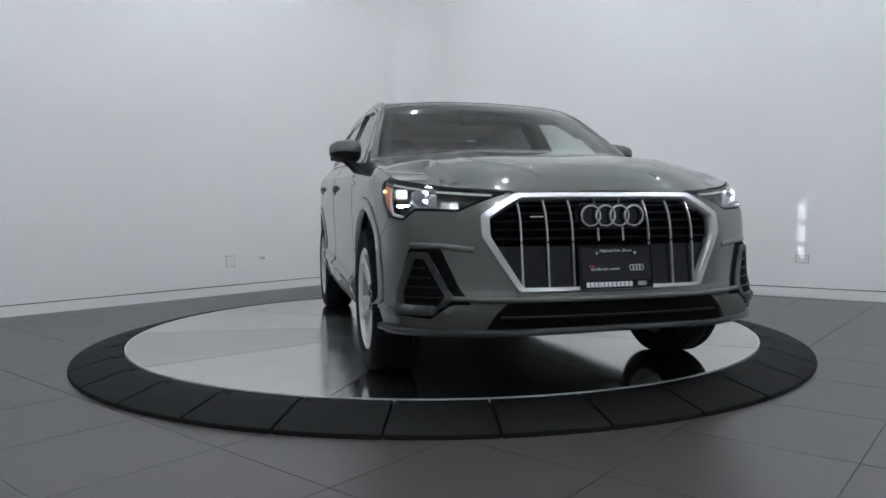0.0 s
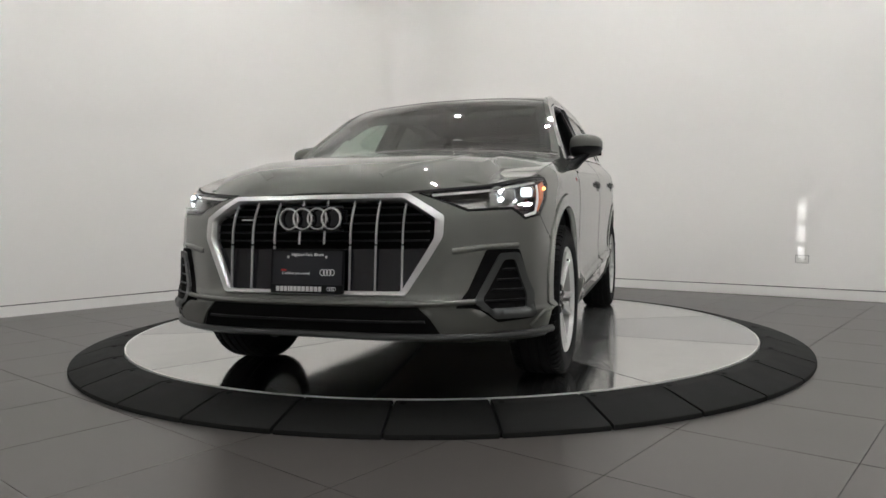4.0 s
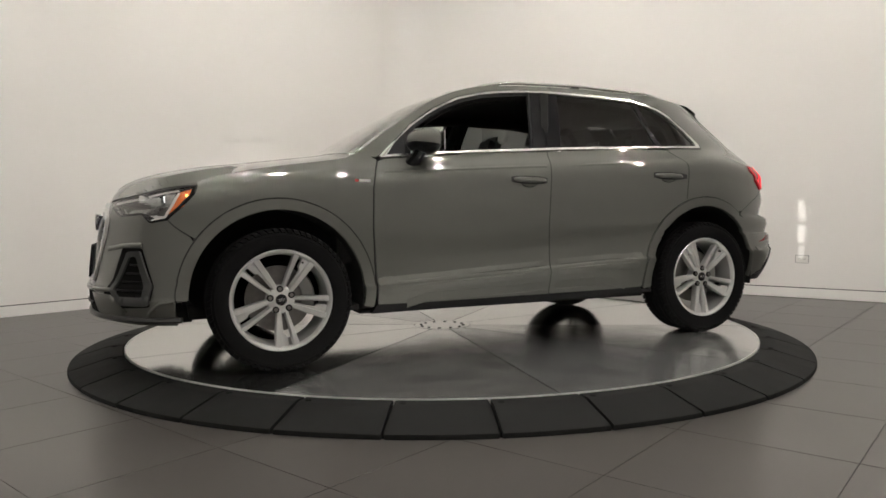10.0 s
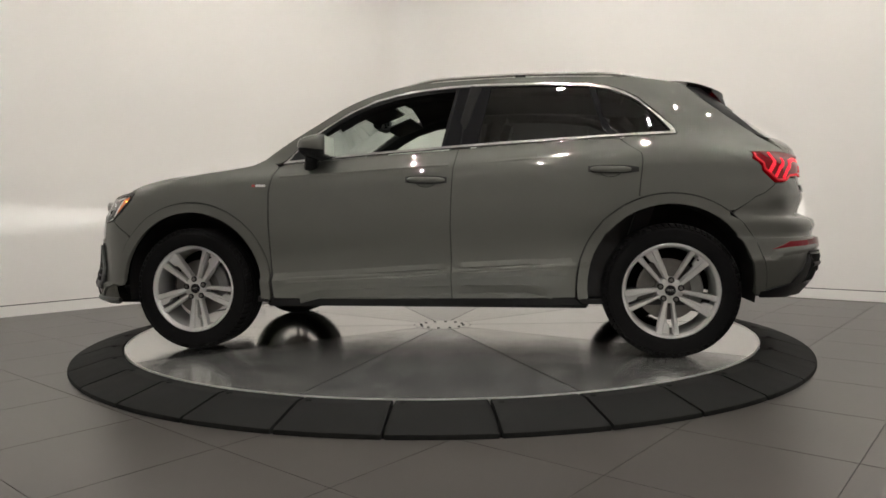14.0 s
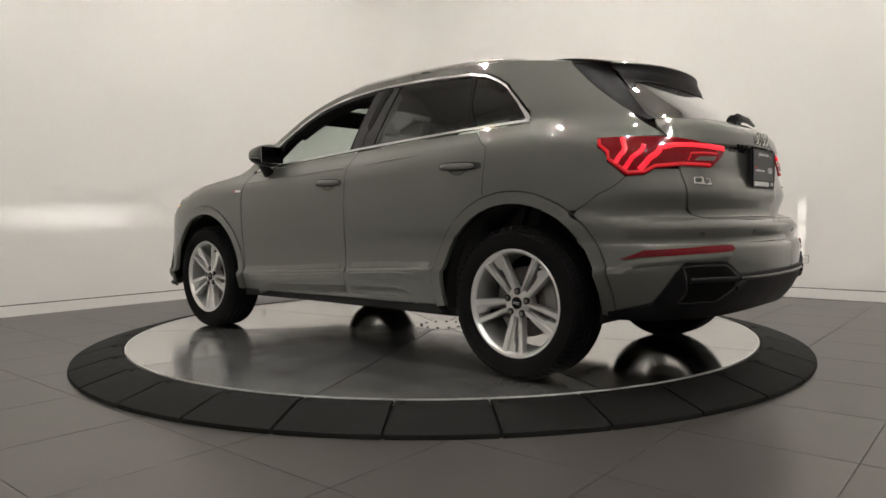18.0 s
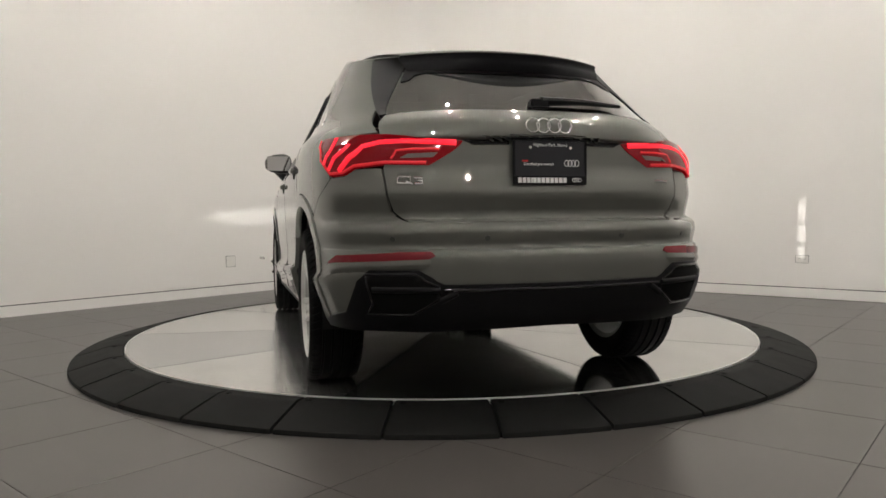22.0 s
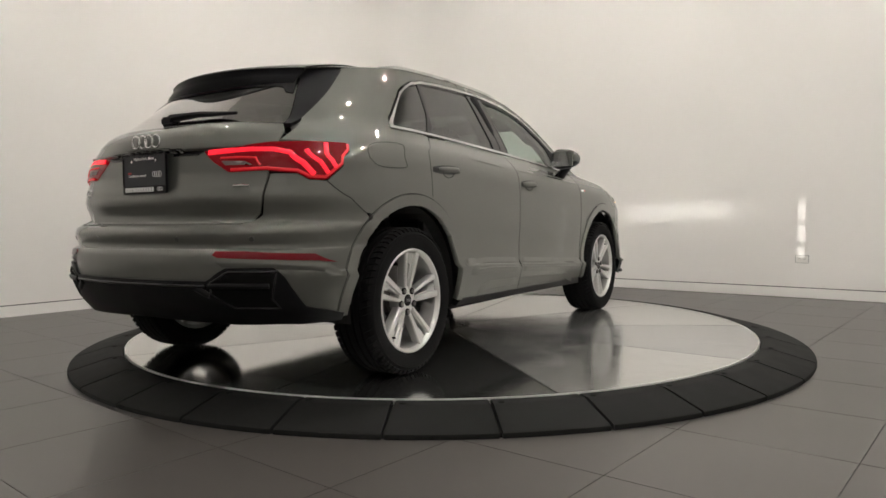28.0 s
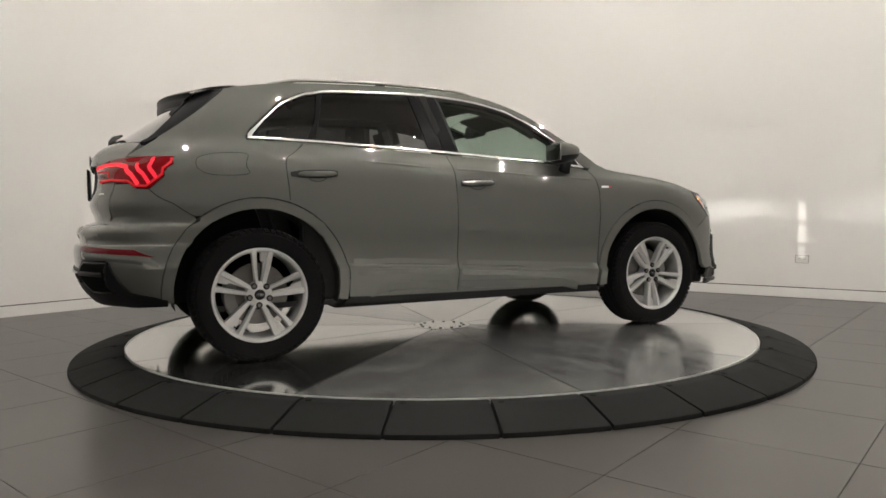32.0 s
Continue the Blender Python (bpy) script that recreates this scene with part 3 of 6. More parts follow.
# window outline on the side, front low corner first
DLO_LOW = [(0.80, 1.072), (0.60, 1.088), (0.40, 1.103), (0.28, 1.111), (0.085, 1.122), (-0.22, 1.139), (-0.68, 1.160), (-1.12, 1.176), (-1.375, 1.184)]
DLO_TOP = [(-1.372, 1.205), (-1.355, 1.228), (-1.275, 1.305), (-1.185, 1.39), (-1.12, 1.428), (-1.03, 1.466), (-0.93, 1.487), (-0.70, 1.504), (-0.54, 1.511),
           (-0.29, 1.514), (-0.11, 1.507), (0.085, 1.487), (0.285, 1.440), (0.445, 1.365), (0.612, 1.255)]
LOW = spline([p[0] for p in DLO_LOW], [p[1] for p in DLO_LOW])
TOP = spline([p[0] for p in DLO_TOP] + [0.80], [p[1] for p in DLO_TOP] + [1.080])


def window_loop(x0, x1, lo=0.008, hi=0.008, lean0=0.0, lean1=0.0, n=14):
    """Part of the window band between x0 (front) and x1 (rear); lean shifts the upper end of an edge backwards."""
    a = [(x0 + (x1 - x0) * i / n) for i in range(n + 1)]
    b = [(x1 - lean1 + (x0 - lean0 - x1 + lean1) * i / n) for i in range(n + 1)]
    return [S(x, float(LOW(x)) + lo) for x in a] + [S(x, max(float(LOW(x)) + lo + 0.004, float(TOP(x)) - hi)) for x in b]


def strip(name, path, prof, material, parent, other=None, taper=0.08, step=0.03):
    """A folded moulding along a line on the skin: rows of (rise, stand-off), mirrored onto another parent."""
    P = [np.array(a, float) for a in path]
    pts = []
    for a, b in zip(P, P[1:]):
        k = max(2, int(np.linalg.norm(b - a) / step))
        pts += [a + (b - a) * i / k for i in range(k)]
    pts.append(P[-1])
    n = len(pts)
    verts, faces = [], []
    for dz, off in prof:
        for i, u in enumerate(pts):
            e = min(i, n - 1 - i) * step
            s = min(1.0, e / taper) if taper else 1.0
            pp, nn = surface(skin_point, [(u[0], u[1] + dz)], off * s - 0.003 * (1 - s))
            verts.append(tuple(pp[0]))
    for j in range(len(prof) - 1):
        for i in range(n - 1):
            a = j * n + i
            faces.append((a, a + 1, a + n + 1, a + n))
    bm = bmesh.new()
    vs = [bm.verts.new(v) for v in verts]
    for f in faces:
        bm.faces.new([vs[k] for k in f])
    bm.normal_update()
    mid = list(bm.faces)
    out = surface(skin_point, [tuple(pts[n // 2])], 0.0)[1][0]
    tot = Vector((0, 0, 0))
    for f in mid:
        tot += f.normal * f.calc_area()
    if tot.dot(Vector(out)) < 0:
        bmesh.ops.reverse_faces(bm, faces=bm.faces)
    ob = part(name, bm, material, parent, "", True, 25)
    if other is not None:
        flip(ob, other)
    return ob


def dark_line(loop, parent, w=0.0016, closed=False, mirror=True):
    return bead("panel_gap", loop, GAP, parent, w, 0.0012, 0.0002, closed, mirror)


def shrink(loop, d):
    """A loop moved inwards by d in skin coordinates."""
    P = np.array(loop, float)
    area = np.sum(P[:, 0] * np.roll(P[:, 1], -1) - np.roll(P[:, 0], -1) * P[:, 1])
    s = 1 if area > 0 else -1
    out = []
    n = len(P)
    for i in range(n):
        a, p, b = P[i - 1], P[i], P[(i + 1) % n]
        e1, e2 = (p - a) / np.linalg.norm(p - a), (b - p) / np.linalg.norm(b - p)
        n1, n2 = np.array([-e1[1], e1[0]]) * s, np.array([-e2[1], e2[0]]) * s
        m = n1 + n2
        m = m / max(0.5, np.dot(m, m) / 2)
        out.append(tuple(p + m * d))
    return out


LAMP_F = [F(0.428, 0.848), F(0.558, 0.803), F(0.620, 0.777), S(1.965, 0.784), S(1.951, 0.765), S(1.931, 0.742), S(1.856, 0.757), S(1.79, 0.818), S(1.733, 0.880), S(1.722, 0.912), S(1.80, 0.909), S(1.88, 0.896), S(1.97, 0.873)]
LAMP_R = [S(-1.738, 1.074), S(-1.748, 1.040), S(-1.795, 0.977), S(-1.866, 0.914), S(-1.925, 0.917), S(-1.952, 0.943), S(-2.022, 0.953), R(0.468, 0.948), R(0.335, 1.043), R(0.50, 1.055), S(-1.99, 1.072), S(-1.86, 1.078)]


def build_body(car):
    hood_line = [S(x, float(Z_EDGE(x)) - 0.004) for x in (0.90, 1.0, 1.1, 1.2, 1.3, 1.4, 1.5, 1.6, 1.68, 1.72)]
    g = 0.0030
    # dark inner shell that closes the gaps between the panels
    skin("inner_body", [S(0.86, 0.25), S(-0.86, 0.25)] + [S(-0.83, 0.5), S(-1.0, 0.76), S(-1.33, 0.89), S(-1.68, 0.76), S(-1.83, 0.5), R(0.3, 0.4), R(0.0, 0.4), R(0.0, 1.1), R(0.55, 1.1), S(-1.7, 1.09), S(-1.3, 1.13), S(0.75, 1.03), S(0.95, 1.03), S(1.6, 0.93), S(1.68, 0.87), S(1.80, 0.74), S(1.95, 0.70), F(0.5, 0.72), F(0, 0.72), F(0, 0.3), S(1.8, 0.3), S(1.83, 0.5), S(1.7, 0.74), S(1.345, 0.88), S(1.0, 0.74), S(0.84, 0.5)],
         DARK, car, off=-0.06, fold=0, step=0.06, mirror=True)
    wing = [S(0.822 + g, 1.058)] + hood_line[:] + [S(1.714, 0.916), S(1.726, 0.878), S(1.784, 0.813), S(1.850, 0.755), S(1.757, 0.680)] + arc(ARCH_F, 0.487, 37, 175) + \
        [S(0.858 + g, 0.40), S(0.864 + g, 0.563), S(0.870 + g, 0.72), S(0.866 + g, 0.907), S(0.848 + g, 1.0)]
    wl, wr = skin("front_wing", wing, PAINT, car, mirror=True)
    fd = [S(0.822 - g, 1.050), S(0.845 - g, 1.0), S(0.863 - g, 0.907), S(0.867 - g, 0.72), S(0.860 - g, 0.563), S(0.851 - g, 0.406), S(0.848 - g, 0.305)] + \
        [S(0.5, 0.303), S(-0.181 + g, 0.308), S(-0.182 + g, 0.521), S(-0.178 + g, 0.708), S(-0.185 + g, 0.864), S(-0.196 + g, 1.018), S(-0.216 + g, 1.128)] + \
        [S(x, float(LOW(x)) - 0.008) for x in (0.0, 0.2, 0.4, 0.6, 0.78)]
    fl, fr = skin("front_door", fd, PAINT, car, mirror=True)
    rd = [S(-0.216 - g, 1.128), S(-0.196 - g, 1.018), S(-0.185 - g, 0.864), S(-0.178 - g, 0.708), S(-0.182 - g, 0.521), S(-0.181 - g, 0.308), S(-0.6, 0.312), S(-0.848, 0.318)] + \
        arc(ARCH_R, 0.487, 4, 74, 16) + [S(-1.177 + g, 0.855), S(-1.192 + g, 1.005), S(-1.188 + g, 1.08), S(-1.128 + g, 1.123), S(-1.085 + g, 1.160)] + \
        [S(x, float(LOW(x)) - 0.008) for x in (-0.9, -0.68, -0.4)]
    rl, rr = skin("rear_door", rd, PAINT, car, mirror=True)
    xs_top = [0.93, 0.87, 0.778, 0.7, 0.611, 0.53, 0.446, 0.36, 0.281, 0.2, 0.117, 0.0, -0.2, -0.35, -0.5, -0.7, -0.9, -1.05, -1.2, -1.3, -1.39, -1.455]
    side = [S(x, float(Z_EDGE(x))) for x in xs_top] + [S(-1.600, 1.348), S(-1.798, 1.202), S(-1.87, 1.142), R(0.642, 1.085), S(-1.86, 1.081), S(-1.735, 1.078)] + \
        [S(-1.744, 1.038), S(-1.792, 0.974), S(-1.862, 0.911), S(-1.757, 0.842), S(-1.662, 0.776)] + arc(ARCH_R, 0.487, 129, 74)[1:] + \
        [S(-1.177 - g, 0.855), S(-1.192 - g, 1.005), S(-1.188 - g, 1.08), S(-1.128 - g, 1.123), S(-1.09 - g, 1.165), S(-1.12, 1.169), S(-1.38, 1.176), S(-1.386, 1.19)] + \
        [S(x - (0.008 if x < -0.9 else 0), z + 0.008) for x, z in DLO_TOP[1:]] + [S(0.80, 1.088), S(0.83, 1.075), S(0.88, 1.078)]
    skin("body_side", side, PAINT, car, mirror=True)
    for c, a0, a1 in ((ARCH_F, 1, 189), (ARCH_R, -9, 186)):
        skin("wheel_arch_moulding", arc(c, 0.4805, a0, a1, 30) + arc(c, 0.428, a1, a0, 30), PAINT, car, off=0.007, fold=0.030, mirror=True, step=0.025)
    skin("sill", [S(0.850, 0.300), S(0.5, 0.299), S(-0.18, 0.304), S(-0.6, 0.308), S(-0.842, 0.314), S(-0.88, 0.272), S(0.88, 0.255)], BLACK, car, mirror=True, fold=0.03, follow=False, off=-0.006)
    # nose
    grille = [F(-0.386, 0.843), F(-0.537, 0.756), F(-0.537, 0.676), F(-0.404, 0.450), F(0.404, 0.450), F(0.537, 0.676), F(0.537, 0.756), F(0.386, 0.843)]
    half = [F(0.0, 0.849), F(0.38, 0.848), F(0.422, 0.846), F(0.553, 0.800), F(0.618, 0.772), S(1.967, 0.779), S(1.953, 0.76), S(1.932, 0.737), S(1.8535, 0.7525), S(1.7590, 0.6768)] + arc(ARCH_F, 0.487, 35, 1, 10) + [S(1.82, 0.262), S(2.0, 0.262), F(0.6, 0.268), F(0.0, 0.280)]
    loop = half + [(-u, z) for u, z in half[-2:0:-1]]
    bumper = skin("front_bumper", loop, PAINT, car, holes=[grille], fold=0.02, step=0.028)
    hood = [(2.1279, 0.0), (2.1278, 0.5)] + [(x, 1.0) for x in (2.1275, 2.1265, 2.125, 2.122, 2.117, 2.11, 2.09, 2.05, 2.0, 1.94, 1.88, 1.80, 1.7, 1.6, 1.5, 1.4, 1.3, 1.2, 1.1, 1.0, 0.93)] + [(1.01, 0.7), (1.035, 0.35), (1.04, 0)]
    bonnet = skin("bonnet", hood + [(x, -v) for x, v in hood[-2:0:-1]], PAINT, car, fn=top_point, step=0.035, fold=0.015)
    bead("bonnet_crease", [(1.02, 0.62), (1.5, 0.60), (1.9, 0.57), (2.07, 0.52)], PAINT, bonnet, 0.02, 0.0025, -0.0005, False, True, top_point)
    ws = [(1.03, 0.0), (1.02, 0.4), (0.985, 0.75), (0.93, 0.94), (0.78, 0.945), (0.6, 0.945), (0.45, 0.95), (0.29, 0.95), (0.255, 0.7), (0.23, 0.35), (0.225, 0)]
    skin("windscreen", ws + [(x, -v) for x, v in ws[-2:0:-1]], GLASS_W, car, fn=top_point, step=0.05, fold=0.004, off=-0.002)
    pil = [(0.925, 0.945), (0.925, 1.0)] + [(x, 1.0) for x in (0.78, 0.6, 0.45, 0.27)] + [(0.27, 0.955), (0.45, 0.955), (0.6, 0.95), (0.78, 0.95)]
    skin("a_pillar", pil, PAINT, car, fn=top_point, step=0.04, mirror=True, fold=0.02)
    cowl = [(1.03, 0), (1.02, 0.4), (0.985, 0.75), (0.955, 0.9), (1.0, 0.9), (1.03, 0.5), (1.046, 0)]
    skin("cowl", cowl + [(x, -v) for x, v in cowl[-2:0:-1]], BLACK, car, fn=top_point, step=0.05, off=-0.012, fold=0.01)
    rf = [(0.22, 0.0), (0.225, 0.35), (0.25, 0.7), (0.28, 0.95), (0.26, 1.0)] + [(x, 1.0) for x in (0.1, -0.1, -0.3, -0.5, -0.7, -0.9, -1.1, -1.25, -1.385)] + [(-1.42, 0.6), (-1.44, 0)]
    skin("roof", rf + [(x, -v) for x, v in rf[-2:0:-1]], PAINT, car, fn=top_point, step=0.05)
    # tail
    hatch = [R(0, 1.172), R(0.35, 1.170), R(0.55, 1.165), R(0.600, 1.160), R(0.628, 1.130), R(0.637, 1.085), R(0.637, 1.06), R(0.634, 0.938), R(0.622, 0.83), R(0.60, 0.775), R(0.555, 0.738), R(0, 0.735)]
    tail = skin("tailgate", hatch + [(8.5 - u, z) for u, z in hatch[-2:0:-1]], PAINT, car)
    rb = [R(0, 0.728), R(0.56, 0.731), R(0.61, 0.77), R(0.629, 0.83), R(0.641, 0.938), R(0.66, 0.94), S(-1.952, 0.939), S(-1.925, 0.913), S(-1.865, 0.9090), S(-1.7592, 0.8396), S(-1.6644, 0.7734)] + arc(ARCH_R, 0.487, 130, 188, 14) + [S(-1.9, 0.318), R(0.70, 0.335), R(0.55, 0.34), R(0, 0.345)]
    rbump = skin("rear_bumper", rb + [(8.5 - u, z) for u, z in rb[-2:0:-1]], PAINT, car, fold=0.02)
    glass = [R(0, 1.178), R(0.35, 1.176), R(0.590, 1.170), R(0.560, 1.24), R(0.505, 1.33), R(0.450, 1.42), R(0, 1.45)]
    skin("rear_window", glass + [(8.5 - u, z) for u, z in glass[-2:0:-1]], GLASS_R, car, fold=0.004, off=-0.002)
    # the spoiler's dark reflection and shade, laid on the glass as a black band
    shade_band = [R(0, 1.372), R(0.38, 1.372), R(0.430, 1.362), R(0.462, 1.335), R(0.500, 1.325), R(0.448, 1.415), R(0, 1.446)]
    skin("window_band", shade_band + [(8.5 - u, z) for u, z in shade_band[-2:0:-1]], BLACK_SP, car, fold=0.0, off=0.0015, label="black band standing for the spoiler mirrored in the rear glass")
    fin = [S(-1.465, 1.468), S(-1.603, 1.343), S(-1.803, 1.196), R(0.618, 1.162), R(0.594, 1.164), R(0.564, 1.24), R(0.509, 1.33), R(0.454, 1.42), R(0.44, 1.47)]
    skin("tailgate_fin", fin, BLACK_SP, car, mirror=True, fold=0.02, off=0.002)
    # dark seams in the gaps
    for seam in ([S(0.822, 1.052), S(0.845, 1.0), S(0.865, 0.907), S(0.869, 0.72), S(0.862, 0.563), S(0.854, 0.406), S(0.849, 0.32)],
                 [S(-0.216, 1.128), S(-0.196, 1.018), S(-0.185, 0.864), S(-0.178, 0.708), S(-0.182, 0.521), S(-0.181, 0.322)],
                 arc(ARCH_R, 0.4865, 4, 74, 16) + [S(-1.177, 0.855), S(-1.192, 1.005), S(-1.188, 1.08), S(-1.128, 1.123), S(-1.087, 1.162)],
                 [S(-1.865, 0.910), S(-1.759, 0.840), S(-1.664, 0.774)], [S(1.852, 0.753), S(1.759, 0.676)],
                 arc(ARCH_F, 0.4855, 1, 177, 30), arc(ARCH_R, 0.4855, 74, 186, 20)):
        bead("panel_gap", seam, GAP, car, 0.0032, 0.003, -0.0022, False, True)
    return dict(fl=fl, fr=fr, rl=rl, rr=rr, bumper=bumper, tail=tail, rbump=rbump, grille=grille, wl=wl, wr=wr)


def build_spoiler(car):
    na, nb = 24, 8
    verts, faces = [], []
    for i in range(na + 1):
        a = -1 + 2 * i / na
        p0 = top_point(-1.375 - 0.03 * (1 - a * a), a * 0.999) + np.array([0, 0, 0.0015])
        p1 = np.array([-1.758 + 0.14 * abs(a) ** 2.2, 0.478 * a, 1.474 - 0.006 * a * a])
        for j in range(nb + 1):
            t = j / nb
            verts.append(p0 * (1 - t) + p1 * t + np.array([0, 0, 0.012 * 4 * t * (1 - t)]))
        # rounded trailing edge, then a deep black underside that runs down to the glass
        for dx, dz in ((-0.006, -0.006), (-0.007, -0.014), (-0.003, -0.022)):
            verts.append(p1 + np.array([dx, 0, dz]))
        yg = 0.458 * a
        foot = skin_point(R(yg, 1.385)[0], 1.385) + np.array([-0.006, 0, 0])
        top = p1 + np.array([-0.003, 0, -0.022])
        for t in (0.35, 0.7, 1.0):
            verts.append(top * (1 - t) + foot * t + np.array([-0.006 * 4 * t * (1 - t), 0, 0]))
    k = nb + 7
    for i in range(na):
        for j in range(k - 1):
            faces.append((i * k + j, i * k + j + 1, (i + 1) * k + j + 1, (i + 1) * k + j))
    top = [f for f in faces if f[0] % k < nb + 1]
    under = [f for f in faces if f[0] % k >= nb + 1]
    sp = mesh_ob("roof_spoiler", verts, [f[::-1] for f in top], PAINT, car, "", True)
    mesh_ob("spoiler_underside", verts, [f[::-1] for f in under], BLACK_SP, sp, "black spoiler underside", True)
    p = [(-1.746 + 0.02 * (y / 0.17) ** 2, y, 1.436) for y in (-0.17, -0.085, 0, 0.085, 0.17)]
    part("brake_lamp", tube(p, 0.010, 6, flat=0.6), RED, sp, "red strip lamp with a faint glow", True)
    # aerial
    bm = bmesh.new()
    cyl(bm, 0.012, 0.035, pose(-1.30, 0, 1.556), 10, 0.006)
    part("aerial", bm, BLACK, car, "", True)


def build_windows(car, b):
    low, top = [S(x, z) for x, z in DLO_LOW], [S(x, z) for x, z in DLO_TOP]
    loop = low + top
    xs = [0.772, 0.6, 0.4, 0.2, 0.0, -0.25, -0.5, -0.75, -1.0, -1.2, -1.348]
    hole = [S(x, float(LOW(x)) + 0.0125) for x in xs] + [S(-1.350, 1.200)] + \
        [S(x, float(TOP(x)) - 0.012) for x in (-1.29, -1.25, -1.2, -1.15, -1.1, -1.03, -0.93, -0.8, -0.6, -0.4, -0.2, 0.0, 0.15, 0.285, 0.4, 0.5, 0.6, 0.68, 0.74)]
    hole[11:14] = [S(-1.348, 1.206), S(-1.322, 1.238), S(-1.274, 1.294)]
    skin("window_trim", loop, CHROME, car, holes=[hole], off=0.004, fold=0.012, step=0.02, mirror=True, label="bright chrome window surround", follow=False)
    m = 0.013
    bp = [S(-0.135, float(LOW(-0.135)) + m), S(-0.222 + 0.002, float(LOW(-0.22)) + m), S(-0.268, float(TOP(-0.268)) - m), S(-0.205, float(TOP(-0.205)) - m)]
    skin("b_pillar", bp, GLOSSB, car, off=-0.004, fold=0.02, mirror=True, follow=False)
    bp = [S(-0.228, float(LOW(-0.228)) + m), S(-0.318, float(LOW(-0.318)) + m), S(-0.388, float(TOP(-0.388)) - m), S(-0.276, float(TOP(-0.276)) - m)]
    skin("b_pillar", bp, GLOSSB, car, off=-0.004, fold=0.02, mirror=True, follow=False)
    dv = [S(-1.034, float(LOW(-1.034)) + m), S(-1.066, float(LOW(-1.066)) + m), S(-0.966, float(TOP(-0.966)) - m), S(-0.928, float(TOP(-0.928)) - m)]
    skin("window_divider", dv, GLOSSB, car, off=-0.005, fold=0.015, mirror=True, follow=False)
    sail = [S(0.765, float(LOW(0.765)) + m), S(0.655, float(LOW(0.655)) + m), S(0.650, float(TOP(0.650)) - m), S(0.71, float(TOP(0.71)) - m)]
    skin("mirror_triangle", sail, BLACK, car, off=-0.004, fold=0.02, mirror=True, follow=False)

    def band(x0, x1, lean0, lean1, inset):
        a = np.linspace(x0, x1, 10)
        c = np.linspace(x1 + lean1, x0 + lean0, 10)
        return [S(x, float(LOW(x)) + inset) for x in a] + [S(x, float(TOP(x)) - inset) for x in c]
    # the driver's window is wound down; the others are shut
    fw = band(0.650, -0.133, -0.002, -0.07, m)
    skin("window_glass", fw, GLASS_F, b["fr"], off=-0.010, fold=0.003, step=0.06, follow=False, label="clear green-tinted glass")
    ob = b["fr"].children[-1]
    me = ob.data
    me.transform(Matrix.Diagonal((1, -1, 1, 1)))
    me.flip_normals()
    ring = band(0.650, -0.133, -0.002, -0.07, m)
    hole = band(0.628, -0.118, -0.045, -0.07, m + 0.022)
    hole = [S(x, float(LOW(x)) + m + 0.004) for x in np.linspace(0.625, -0.118, 10)] + [S(x, float(TOP(x)) - m - 0.018) for x in np.linspace(-0.183, 0.575, 10)]
    skin("window_seal", ring, BLACK, car, holes=[hole], off=-0.006, fold=0.02, step=0.04, follow=False, mirror=True)
    rw = band(-0.320, -1.032, -0.070, 0.105, m)
    skin("window_glass", rw, GLASS_D, b["rl"], off=-0.009, fold=0.003, step=0.06, follow=False, label="dark privacy glass")
    o = skin("window_glass", rw, GLASS_D, b["rr"], off=-0.009, fold=0.003, step=0.06, follow=False, label="dark privacy glass")
    o.data.transform(Matrix.Diagonal((1, -1, 1, 1)))
    o.data.flip_normals()
    a = np.linspace(-1.068, -1.345, 5)
    qw = [S(x, float(LOW(x)) + m) for x in a] + [S(-1.320, 1.235), S(-1.274, 1.29)] + [S(x, float(TOP(x)) - m) for x in (-1.2, -1.15, -1.1, -1.03, -0.97)]
    skin("quarter_glass", qw, GLASS_D, car, off=-0.009, fold=0.003, step=0.06, follow=False, mirror=True, label="dark privacy glass")


